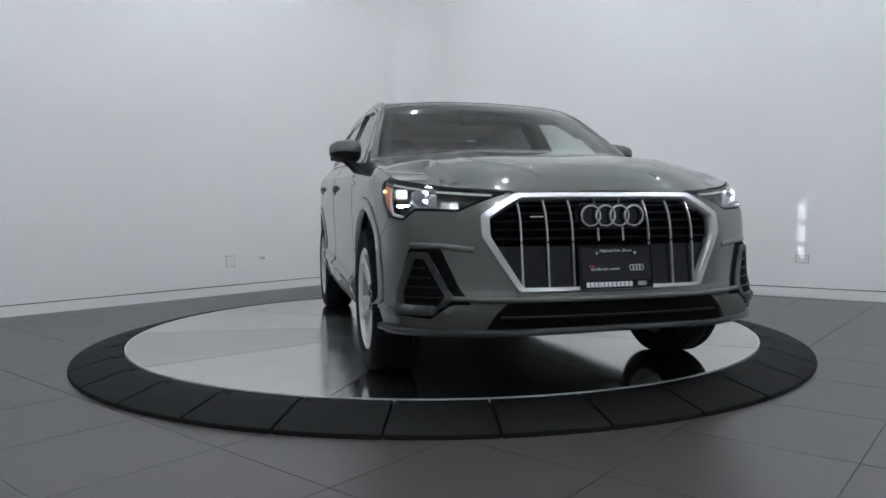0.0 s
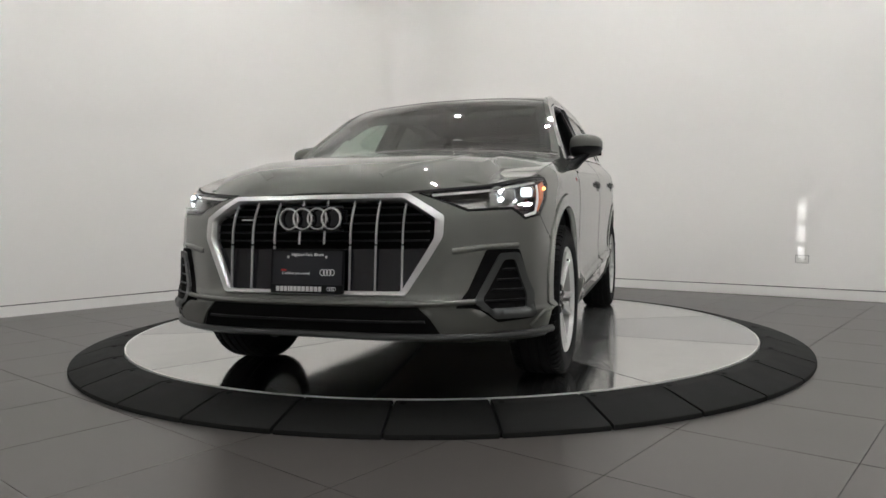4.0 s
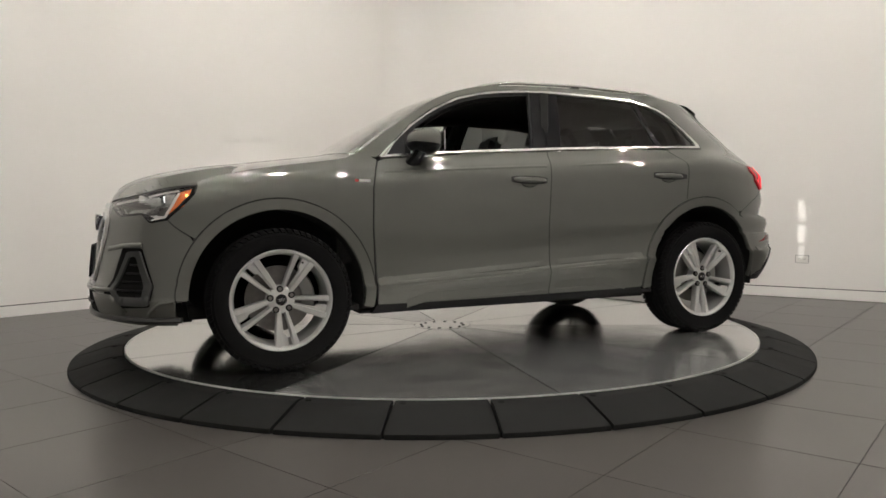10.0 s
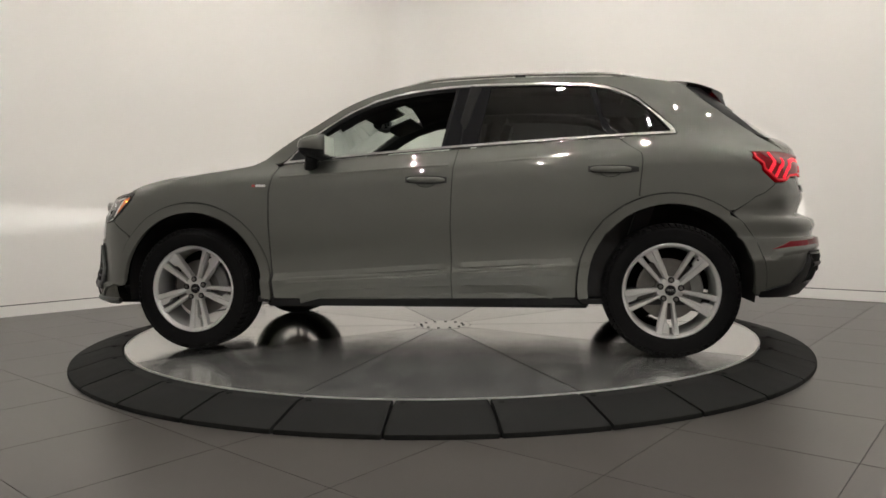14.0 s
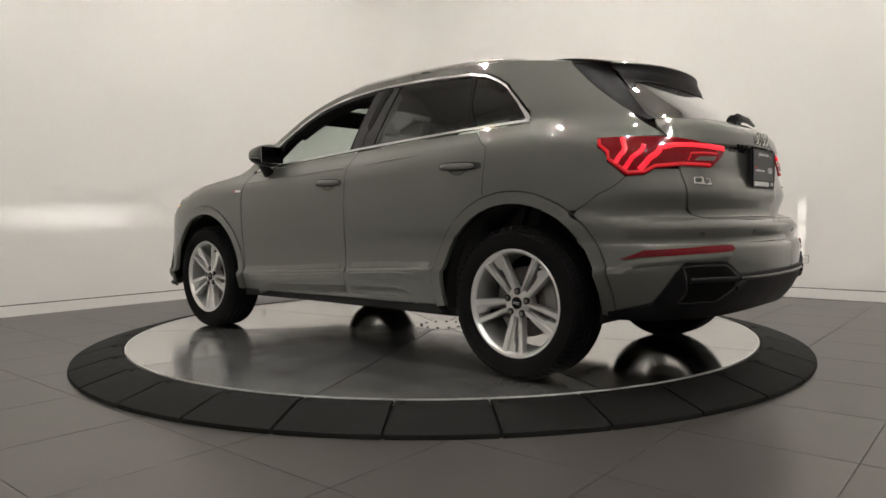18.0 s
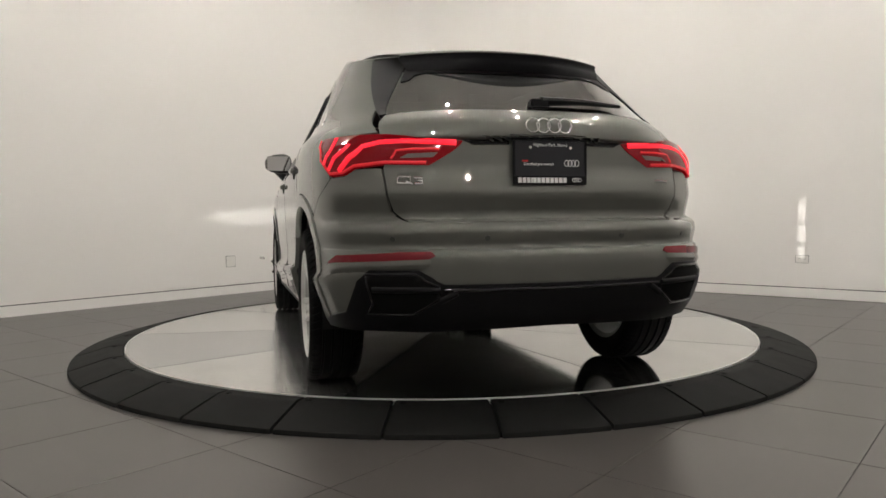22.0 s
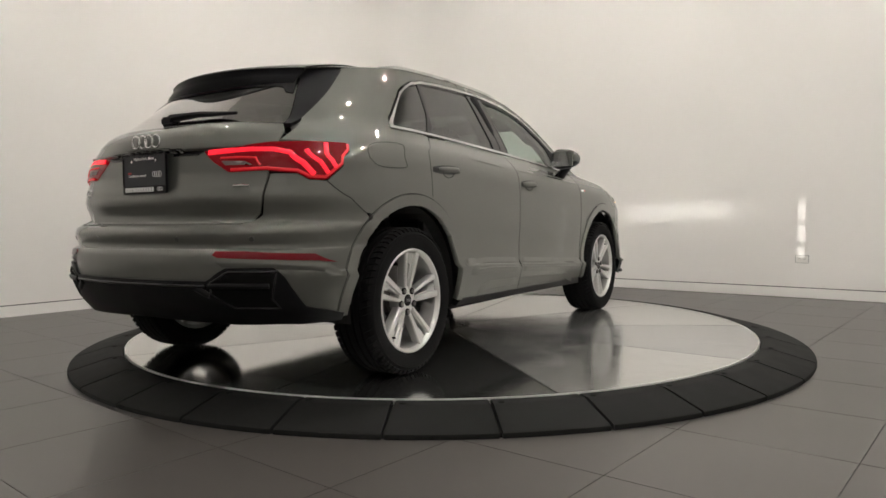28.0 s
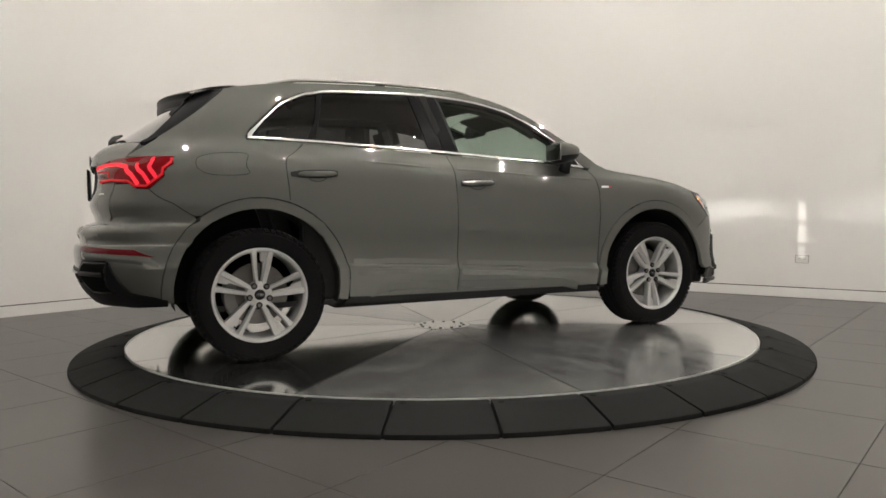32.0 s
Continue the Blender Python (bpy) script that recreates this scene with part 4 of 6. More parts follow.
def build_grille(car, b):
    outer = b["grille"]
    inner = [F(-0.374, 0.826), F(-0.505, 0.746), F(-0.505, 0.672), F(-0.388, 0.466), F(0.388, 0.466), F(0.505, 0.672), F(0.505, 0.746), F(0.374, 0.826)]
    fr = skin("grille_frame", round_loop(outer, 0.012), SILVER, car, holes=[round_loop(inner, 0.01)], off=0.010, fold=0.045, label="wide satin silver octagonal grille frame", follow=False)
    ins = skin("grille_insert", shrink(outer, 0.01), DARK, car, off=-0.045, fold=0, label="deep black grille mesh", follow=False)
    lower = [F(-0.478, 0.632), F(-0.385, 0.470), F(0.385, 0.470), F(0.478, 0.632)]
    skin("grille_panel", lower, GLOSSB, ins, off=-0.020, fold=0.01, label="smooth gloss black lower panel", follow=False)
    for z in (0.665, 0.700, 0.735, 0.770, 0.802):
        w = 0.485 if z < 0.75 else 0.485 - (z - 0.75) * 1.55
        p, n = along([F(-w, z), F(w, z)], -0.022, closed=False)
        part("grille_slat", tube(p, 0.012, 6, flat=0.35, up=[Vector((0, 0, 1))] * len(p)), BLACK, ins, "", True)
    for y in (-0.386, -0.279, -0.171, 0.171, 0.279, 0.386):
        zt = 0.822 if abs(y) < 0.37 else 0.812
        for z0, z1, lo, hi in ((0.650, zt, -0.004, -0.014), (0.470, 0.643, -0.010, -0.004)):
            pts = []
            for i in range(7):
                t = i / 6
                p, n = surface(skin_point, [F(y, z0 + (z1 - z0) * t)], lo + (hi - lo) * t + 0.006 * math.sin(t * math.pi) * (1 if z0 > 0.6 else 0.3))
                pts.append(Vector(p[0]))
            part("grille_bar", tube(pts, 0.0045, 6, flat=1.5, up=[Vector((1, 0, 0))] * 7), SILVER, fr, "", True)
    for y in (-0.057, 0.055):
        for z0, z1 in ((0.650, 0.702), (0.805, 0.824)):
            p, n = surface(skin_point, [F(y, z0), F(y, z1)], -0.006)
            part("grille_bar", tube([Vector(q) for q in p], 0.0048, 6), SILVER, fr, "", True)
    # four linked rings
    x0 = float(skin_point(0.1, 0.752)[0])
    for i in range(4):
        y = (i - 1.5) * 0.0637
        pts = [(x0 + 0.022 + 0.003 * (i % 2), y + 0.0412 * math.cos(a), 0.750 + 0.0412 * math.sin(a)) for a in np.linspace(0, math.tau, 33)[:-1]]
        part("ring_badge", tube(pts, 0.0048, 8, True, 1.0, [Vector((1, 0, 0))] * 32), CHROME, fr, "chrome ring", True)
    bm = bmesh.new()
    box(bm, x0 - 0.03, x0 + 0.008, -0.15, 0.15, 0.70, 0.802, 0.02)
    part("badge_plinth", bm, GLOSSB, fr, "", True)
    bm = bmesh.new()
    box(bm, 2.150, 2.158, -0.345, -0.285, 0.746, 0.752, 0.001)
    part("side_badge", bm, CHROME, fr, "small chrome badge bar")
    # lower intake, blade and lip
    low = [F(-0.455, 0.408), F(-0.535, 0.300), F(0.535, 0.300), F(0.455, 0.408)]
    li = skin("lower_intake", low, DARK, car, off=0.003, fold=0.0, follow=False)
    for z in (0.352,):
        p, n = along([F(-0.48, z), F(0.48, z)], 0.006, closed=False)
        part("intake_slat", tube(p, 0.006, 6), BLACK, li, "", True)
    bead("bumper_blade", [F(0.655, 0.424), F(0.46, 0.420), F(0, 0.420), F(-0.46, 0.420), F(-0.655, 0.424)], PAINT, car, 0.012, 0.012, 0.002, False)
    bead("bumper_lip", [S(1.80, 0.290), S(1.95, 0.290), F(0.6, 0.293), F(0, 0.298), F(-0.6, 0.293), (-S(1.95, 0.29)[0], 0.290), (-S(1.80, 0.29)[0], 0.290)], GREYP, car, 0.014, 0.016, 0.006, False)
    flap = [F(0.462, 0.404), F(0.645, 0.400), F(0.750, 0.325), F(0.700, 0.302), F(0.545, 0.302)]
    skin("bumper_flap", flap, PAINT, car, off=0.008, fold=0.02, mirror=True, follow=False)
    # side intakes; a flat dark sheet stands for the shaded hollow round each frame
    cav = [F(0.688, 0.624), S(1.962, 0.624), S(1.917, 0.437), S(1.939, 0.350), F(0.715, 0.340), F(0.585, 0.394), F(0.628, 0.470)]
    fo = [F(0.733, 0.608), S(1.968, 0.611), S(1.922, 0.437), S(1.943, 0.358), F(0.720, 0.358), F(0.650, 0.424)]
    fi = shrink(fo, 0.026)
    c1, c2 = skin("side_intake", round_loop(cav, 0.012), DARK, car, off=0.002, fold=0.0, mirror=True, follow=False)
    f1, f2 = skin("intake_frame", round_loop(fo, 0.012), GREYP, car, holes=[round_loop(fi, 0.01)], off=0.014, fold=0.03, mirror=True, follow=False, step=0.02, label="dark grey intake surround")
    skin("intake_mesh", fi, DARK, car, off=0.004, fold=0, mirror=True, follow=False)
    for z in (0.425, 0.465, 0.505, 0.545):
        bead("intake_slat", [F(0.690 + (z - 0.424) * 0.451, z), S(1.950 + (z - 0.437) * 0.247, z)], BLACK, car, 0.004, 0.004, 0.006, False, True)
    bead("bumper_crease", [F(0.570, 0.618), F(0.690, 0.634), S(1.965, 0.638)], PAINT, car, 0.012, 0.005, 0.0, False, True)
    bead("skirt_edge", [S(1.945, 0.315), S(1.895, 0.368), S(1.835, 0.377)], PAINT, car, 0.009, 0.008, 0.001, False, True)


def build_front_lamps(car):
    inner = shrink(LAMP_F, 0.006)
    r1, r2 = skin("headlamp", LAMP_F, GLOSSB, car, holes=[inner], off=0.0, fold=0.06, step=0.02, mirror=True, follow=False, label="swept-back clear headlamp in a black rim")
    bead("bonnet_gap", [F(0.400, 0.853), S(1.97, 0.8765), S(1.88, 0.8995), S(1.80, 0.9125), S(1.722, 0.916), S(1.728, 0.885)], GAP, car, 0.0042, 0.003, 0.0, False, True)
    for rim, sg in ((r1, 1), (r2, -1)):
        def put(ob):
            if sg < 0:
                ob.data.transform(Matrix.Diagonal((1, -1, 1, 1)))
                ob.data.flip_normals()
            return ob
        put(skin("lamp_housing", LAMP_F, mat_housing, rim, off=-0.150, fold=0, follow=False))
        put(skin("reflector_panel", [F(0.500, 0.843), S(1.96, 0.862), S(1.812, 0.894), S(1.842, 0.832), S(1.95, 0.812), F(0.600, 0.800)], CHROME, rim, off=-0.060, fold=0, follow=False, label="silvered reflector panel"))
        put(skin("lens", inner, LENS, rim, off=-0.001, fold=0, step=0.03, follow=False, label="clear plastic lens"))
        amb = [S(1.856, 0.763), S(1.822, 0.830), S(1.792, 0.888), S(1.740, 0.903), S(1.733, 0.882), S(1.790, 0.822)]
        put(skin("side_marker", amb, AMBER, rim, off=-0.008, fold=0.02, follow=False, label="amber side marker"))
        p, n = surface(skin_point, [S(1.765, 0.868)], -0.004)
        bm = bmesh.new()
        bmesh.ops.create_icosphere(bm, subdivisions=2, radius=0.007, matrix=Matrix.Translation(Vector(p[0])))
        put(part("marker_bulb", bm, AMBER_GLOW, rim, "glowing amber bulb", True))
        # white light guides along the top and down by the marker
        put(bead("light_guide", [F(0.480, 0.846), S(1.97, 0.866), S(1.88, 0.888), S(1.80, 0.901)], PLASTIC_W, rim, 0.006, 0.004, -0.014, False, label="pale light guide"))
        put(bead("light_guide", [S(1.800, 0.888), S(1.832, 0.830), S(1.868, 0.768), S(1.928, 0.752)], PLASTIC_W, rim, 0.0065, 0.004, -0.014, False, label="pale light guide"))
        # two reflector bowls with lit units
        for x, z, w, h, lit in ((1.990, 0.822, 0.020, 0.028, False), (1.950, 0.841, 0.030, 0.021, False), (1.885, 0.850, 0.028, 0.024, True)):
            q = Vector(skin_point(S(x, z)[0], z))
            c = q + Vector((-0.045, -0.012, 0))
            bm = bmesh.new()
            box(bm, c.x - 0.03, c.x + 0.02, c.y - w, c.y + w, c.z - h, c.z + h, 0.006)
            r = put(part("reflector_bowl", bm, CHROME, rim, "", True))
            bm = bmesh.new()
            box(bm, c.x + 0.016, c.x + 0.024, c.y - w * 0.8, c.y + w * 0.8, c.z - h * 0.75, c.z + h * 0.75, 0.004)
            put(part("lamp_unit", bm, LED if lit else CHROME, rim, "glowing white lamp unit" if lit else ""))
        # a round projector deep in its tube
        c = Vector((1.972, 0.715, 0.838))
        barrel = part("projector_tube", lathe([(0.027, -0.05), (0.031, 0.0), (0.034, 0.0), (0.030, -0.055), (0.0, -0.055)], 24), CHROME, rim, "", True)
        bm = bmesh.new()
        bmesh.ops.create_circle(bm, cap_ends=True, radius=0.027, segments=24, matrix=pose(0, -0.048, 0, -90, 0, 0))
        lens = part("projector_lens", bm, PROJECTOR, rim, "glowing white projector lens")
        for o in (barrel, lens):
            o.data.transform(Matrix.Translation((c.x, c.y * sg, c.z)) @ Matrix.Rotation(radians(-90), 4, "Z"))
        # the dipped beam: a bright strip behind a narrow slot
        q = Vector(skin_point(S(1.905, 0.800)[0], 0.800)) + Vector((-0.02, -0.02, 0))
        bm = bmesh.new()
        for z0, z1 in ((0.0045, 0.012), (-0.012, -0.0045)):
            box(bm, q.x - 0.11, q.x, q.y - 0.03, q.y + 0.03, q.z + z0, q.z + z1)
        box(bm, q.x - 0.115, q.x - 0.11, q.y - 0.03, q.y + 0.03, q.z - 0.012, q.z + 0.012)
        box(bm, q.x - 0.11, q.x, q.y - 0.034, q.y - 0.03, q.z - 0.012, q.z + 0.012)
        box(bm, q.x - 0.11, q.x, q.y + 0.03, q.y + 0.034, q.z - 0.012, q.z + 0.012)
        put(part("beam_shade", bm, DARK, rim))
        bm = bmesh.new()
        vs = [bm.verts.new((q.x - 0.108, q.y + dy, q.z + dz)) for dy, dz in ((-0.024, -0.004), (0.024, -0.004), (0.024, 0.004), (-0.024, 0.004))]
        bm.faces.new(vs)
        put(part("beam_strip", bm, BEAM_MAT, rim, "glowing beam strip"))


def build_rear_lamps(car):
    l1, l2 = skin("tail_lamp", round_loop(LAMP_R, 0.012, 3), RED, car, off=0.004, bulge=0.006, fold=0.012, step=0.02, mirror=True, follow=False, label="lit red wraparound tail lamp")
    for lamp, sg in ((l1, 1), (l2, -1)):
        def put(ob):
            if sg < 0:
                ob.data.transform(Matrix.Diagonal((1, -1, 1, 1)))
                ob.data.flip_normals()
            return ob
        k = 0.0105
        put(bead("light_strip", [R(0.365, 1.033), R(0.47, 1.037), R(0.56, 1.040), S(-1.990, 1.036), S(-1.957, 1.022), S(-1.935, 0.985), S(-1.907, 0.934)], RED_GLOW, lamp, 0.0115, 0.002, k, False, label="glowing red strip"))
        put(bead("light_bar", [S(-1.907, 1.034), S(-1.885, 0.988), S(-1.861, 0.942)], RED_GLOW, lamp, 0.0090, 0.002, k, False, label="glowing red slanted bar"))
        put(bead("light_bar", [S(-1.832, 1.064), S(-1.856, 1.020), S(-1.843, 0.994), S(-1.828, 0.966)], RED_GLOW, lamp, 0.0095, 0.002, k, False, label="glowing red bent bar"))
        put(bead("light_strip", [R(0.43, 1.008), R(0.52, 1.008), R(0.585, 1.004), R(0.605, 0.975)], RED_DIM, lamp, 0.0045, 0.002, k, False, label="dim red bracket"))
        put(bead("lamp_outline", [S(-1.752, 1.062), S(-1.760, 1.040), S(-1.802, 0.984), S(-1.872, 0.925), S(-1.922, 0.927), S(-1.950, 0.952), S(-2.02, 0.962), R(0.48, 0.958)], RED_DIM, lamp, 0.0065, 0.002, k, False, label="glowing red outline"))
        put(skin("reverse_lamp", [R(0.455, 0.978), R(0.575, 0.976), R(0.545, 0.992), R(0.435, 0.996)], PLASTIC_G, lamp, off=0.0115, fold=0.002, follow=False, label="pale grey reversing lens"))
    refl = [S(-1.842, 0.570), S(-1.94, 0.609), R(0.6, 0.622), R(0.49, 0.622), R(0.476, 0.608), R(0.50, 0.597), R(0.7, 0.588), S(-1.93, 0.580)]
    skin("rear_reflector", refl, REFLECTOR, car, off=0.005, fold=0.01, mirror=True, follow=False, step=0.02)


def build_rear_trim(car, b):
    half = [R(0, 0.500), R(0.445, 0.502), R(0.535, 0.556), R(0.70, 0.556), S(-2.055, 0.540), S(-1.957, 0.392), S(-1.87, 0.372), S(-1.79, 0.352), S(-1.79, 0.322), S(-1.95, 0.318), R(0.68, 0.322), R(0.5, 0.320), R(0, 0.332)]
    d = skin("diffuser", half + [(8.5 - u, z) for u, z in half[-2:0:-1]], BLACK, car, off=0.010, fold=0.02, follow=False, label="black plastic rear diffuser")
    bead("diffuser_edge", [R(-0.445, 0.484), R(0, 0.482), R(0.445, 0.484)], GLOSSB, d, 0.008, 0.008, 0.010, False)
    outl = [R(0.715, 0.540), R(0.545, 0.542), R(0.468, 0.498), R(0.462, 0.450), R(0.545, 0.392), R(0.700, 0.392), S(-2.06, 0.43), S(-2.07, 0.51)]
    bead("exhaust_surround", outl, GLOSSB, d, 0.006, 0.005, 0.009, True, True)
    skin("exhaust_opening", shrink(outl, 0.006), DARK, d, off=0.012, fold=0, mirror=True, follow=False)
    bead("exhaust_bar", [R(0.46, 0.484), R(0.55, 0.486), R(0.69, 0.486)], BLACK, d, 0.012, 0.009, 0.012, False, True)
    bead("diffuser_blade", [R(0.455, 0.445), R(0.40, 0.475)], BLACK, d, 0.014, 0.012, 0.012, False, True)
    strip("bumper_step", [R(0.485, 0.600), R(0.70, 0.590), S(-1.95, 0.578), S(-1.835, 0.566)],
          [(0.006, -0.003), (0.000, 0.0030), (-0.016, 0.0080), (-0.024, 0.0075), (-0.045, -0.003)], PAINT, b["rbump"], b["rbump"], 0.03)
    for y in (0.28, 0.62):
        for sg in (1, -1):
            p, n = surface(skin_point, [R(y * sg, 0.672)], 0.0)
            bm = bmesh.new()
            cyl(bm, 0.011, 0.003, look(Vector(p[0]), Vector(p[0] - n[0])), 16)
            part("parking_sensor", bm, GREYP, b["rbump"], "", True)
    gloss = [R(0.345, 1.047), R(0.158, 1.050), R(0.158, 1.028), R(0.30, 1.026)]
    skin("tailgate_strip", gloss, GLOSSB, b["tail"], off=0.003, fold=0.004, mirror=True, follow=False)
    top = [R(-0.16, 1.066), R(-0.16, 1.046), R(0.16, 1.046), R(0.16, 1.066)]
    skin("tailgate_strip", top, GLOSSB, b["tail"], off=0.003, fold=0.004, follow=False)
    # rings on the tailgate
    for i in range(4):
        y = (i - 1.5) * 0.0455
        x0 = float(skin_point(4.2, 1.102)[0]) - 0.008 - 0.002 * (i % 2)
        pts = [(x0, y + 0.0275 * math.cos(a), 1.102 + 0.0275 * math.sin(a)) for a in np.linspace(0, math.tau, 29)[:-1]]
        part("ring_badge", tube(pts, 0.0036, 8, True, 1.0, [Vector((1, 0, 0))] * 28), CHROME, b["tail"], "chrome ring", True)
    # model badge, as plain chrome strokes
    def stroke(pts, r=0.0052):
        q = [Vector(skin_point(R(y, z)[0], z)) + Vector((-0.004, 0, 0)) for y, z in pts]
        part("badge_stroke", tube(q, r, 6, False, 0.7, [Vector((1, 0, 0))] * len(q)), CHROME, b["tail"], "chrome badge stroke", True)
    stroke([(0.585, 0.905), (0.59, 0.882), (0.545, 0.880), (0.541, 0.905), (0.585, 0.906)])
    stroke([(0.558, 0.888), (0.535, 0.876)])
    stroke([(0.528, 0.901), (0.500, 0.900), (0.500, 0.891), (0.520, 0.890), (0.500, 0.889), (0.499, 0.879), (0.528, 0.878)])
    stroke([(-0.50, 0.892), (-0.535, 0.894), (-0.572, 0.891)], 0.0045)
    # rear wiper
    p, n = surface(skin_point, [R(-0.02, 1.20), R(-0.20, 1.205), R(-0.40, 1.198)], 0.020)
    w = part("rear_wiper", tube([Vector(q) for q in p], [0.020, 0.014, 0.007], 8), BLACK, car, "black rear wiper parked on the glass", True)
    bm = bmesh.new()
    q = Vector(p[0])
    box(bm, q.x - 0.02, q.x + 0.03, -0.05, 0.03, 1.185, 1.225, 0.008)
    part("wiper_cap", bm, BLACK, w, "", True)


def text_mesh(words, size, material, parent, m, name="lettering"):
    cu = bpy.data.curves.new(name, "FONT")
    cu.body, cu.size, cu.extrude, cu.align_x, cu.align_y = words, size, 0.0006, "CENTER", "CENTER"
    ob = bpy.data.objects.new(name, cu)
    scene.collection.objects.link(ob)
    dg = bpy.context.evaluated_depsgraph_get()
    me = bpy.data.meshes.new_from_object(ob.evaluated_get(dg))
    bpy.data.objects.remove(ob)
    me.materials.clear()
    me.materials.append(material)
    o = new(name, me)
    o.parent = parent
    o.matrix_basis = m
    return o


def build_plate(car, m, name, w, h):
    """A dealer's black plate in its frame; x across, y up, z towards the viewer."""
    bm = bmesh.new()
    box(bm, -w / 2, w / 2, -h / 2, h / 2, -0.012, 0.0, 0.006)
    pl = part(name, bm, PLATE, car, "black dealer plate with white lettering", True)
    pl.matrix_basis = m
    bm = bmesh.new()
    t = 0.008
    box(bm, -w / 2, w / 2, h / 2 - t, h / 2, -0.004, 0.004, 0.002)
    box(bm, -w / 2, w / 2, -h / 2, -h / 2 + 0.034, -0.004, 0.003, 0.002)
    box(bm, -w / 2, -w / 2 + t, -h / 2 + 0.034, h / 2 - t, -0.004, 0.004, 0.002)
    box(bm, w / 2 - t, w / 2, -h / 2 + 0.034, h / 2 - t, -0.004, 0.004, 0.002)
    part("plate_frame", bm, BLACK, pl, "", True)
    text_mesh("Highland Park, Illinois", 0.0165, WHITE, pl, pose(0, h / 2 - 0.022, 0.0012))
    text_mesh("Certified pre-owned", 0.0150, WHITE, pl, pose(-0.050, -0.008, 0.0012))
    # the trade names, as plain bars
    bm = bmesh.new()
    box(bm, -0.118, -0.094, 0.001, 0.008, 0.0, 0.0012)
    part("red_bar", bm, REDP, pl)
    x = -0.136
    for wd in (0.020, 0.020, 0.018, 0.010, 0.018, 0.019, 0.020, 0.021, 0.019, 0.020, 0.021, 0.018):
        bm = bmesh.new()
        box(bm, x, x + wd * 0.72, -h / 2 + 0.008, -h / 2 + 0.028, 0.003, 0.0042)
        part("white_bar", bm, WHITE, pl)
        x += wd * 0.92
    for i in range(4):
        pts = [(0.068 + i * 0.0145 + 0.0095 * math.cos(a), -0.004 + 0.0115 * math.sin(a), 0.002) for a in np.linspace(0, math.tau, 21)[:-1]]
        part("printed_ring", tube(pts, 0.0016, 5, True, 0.5, [Vector((0, 0, 1))] * 20), WHITE, pl)
        pts = [(0.098 + i * 0.0085 + 0.006 * math.cos(a), -h / 2 + 0.019 + 0.007 * math.sin(a), 0.0042) for a in np.linspace(0, math.tau, 17)[:-1]]
        part("printed_ring", tube(pts, 0.0011, 5, True, 0.5, [Vector((0, 0, 1))] * 16), WHITE, pl)
    for x in (-0.085, 0.085):
        bm = bmesh.new()
        cyl(bm, 0.006, 0.004, pose(x, h / 2 - 0.032, 0.002), 12, bevel=0.001)
        part("plate_screw", bm, CHROME, pl, "", True)


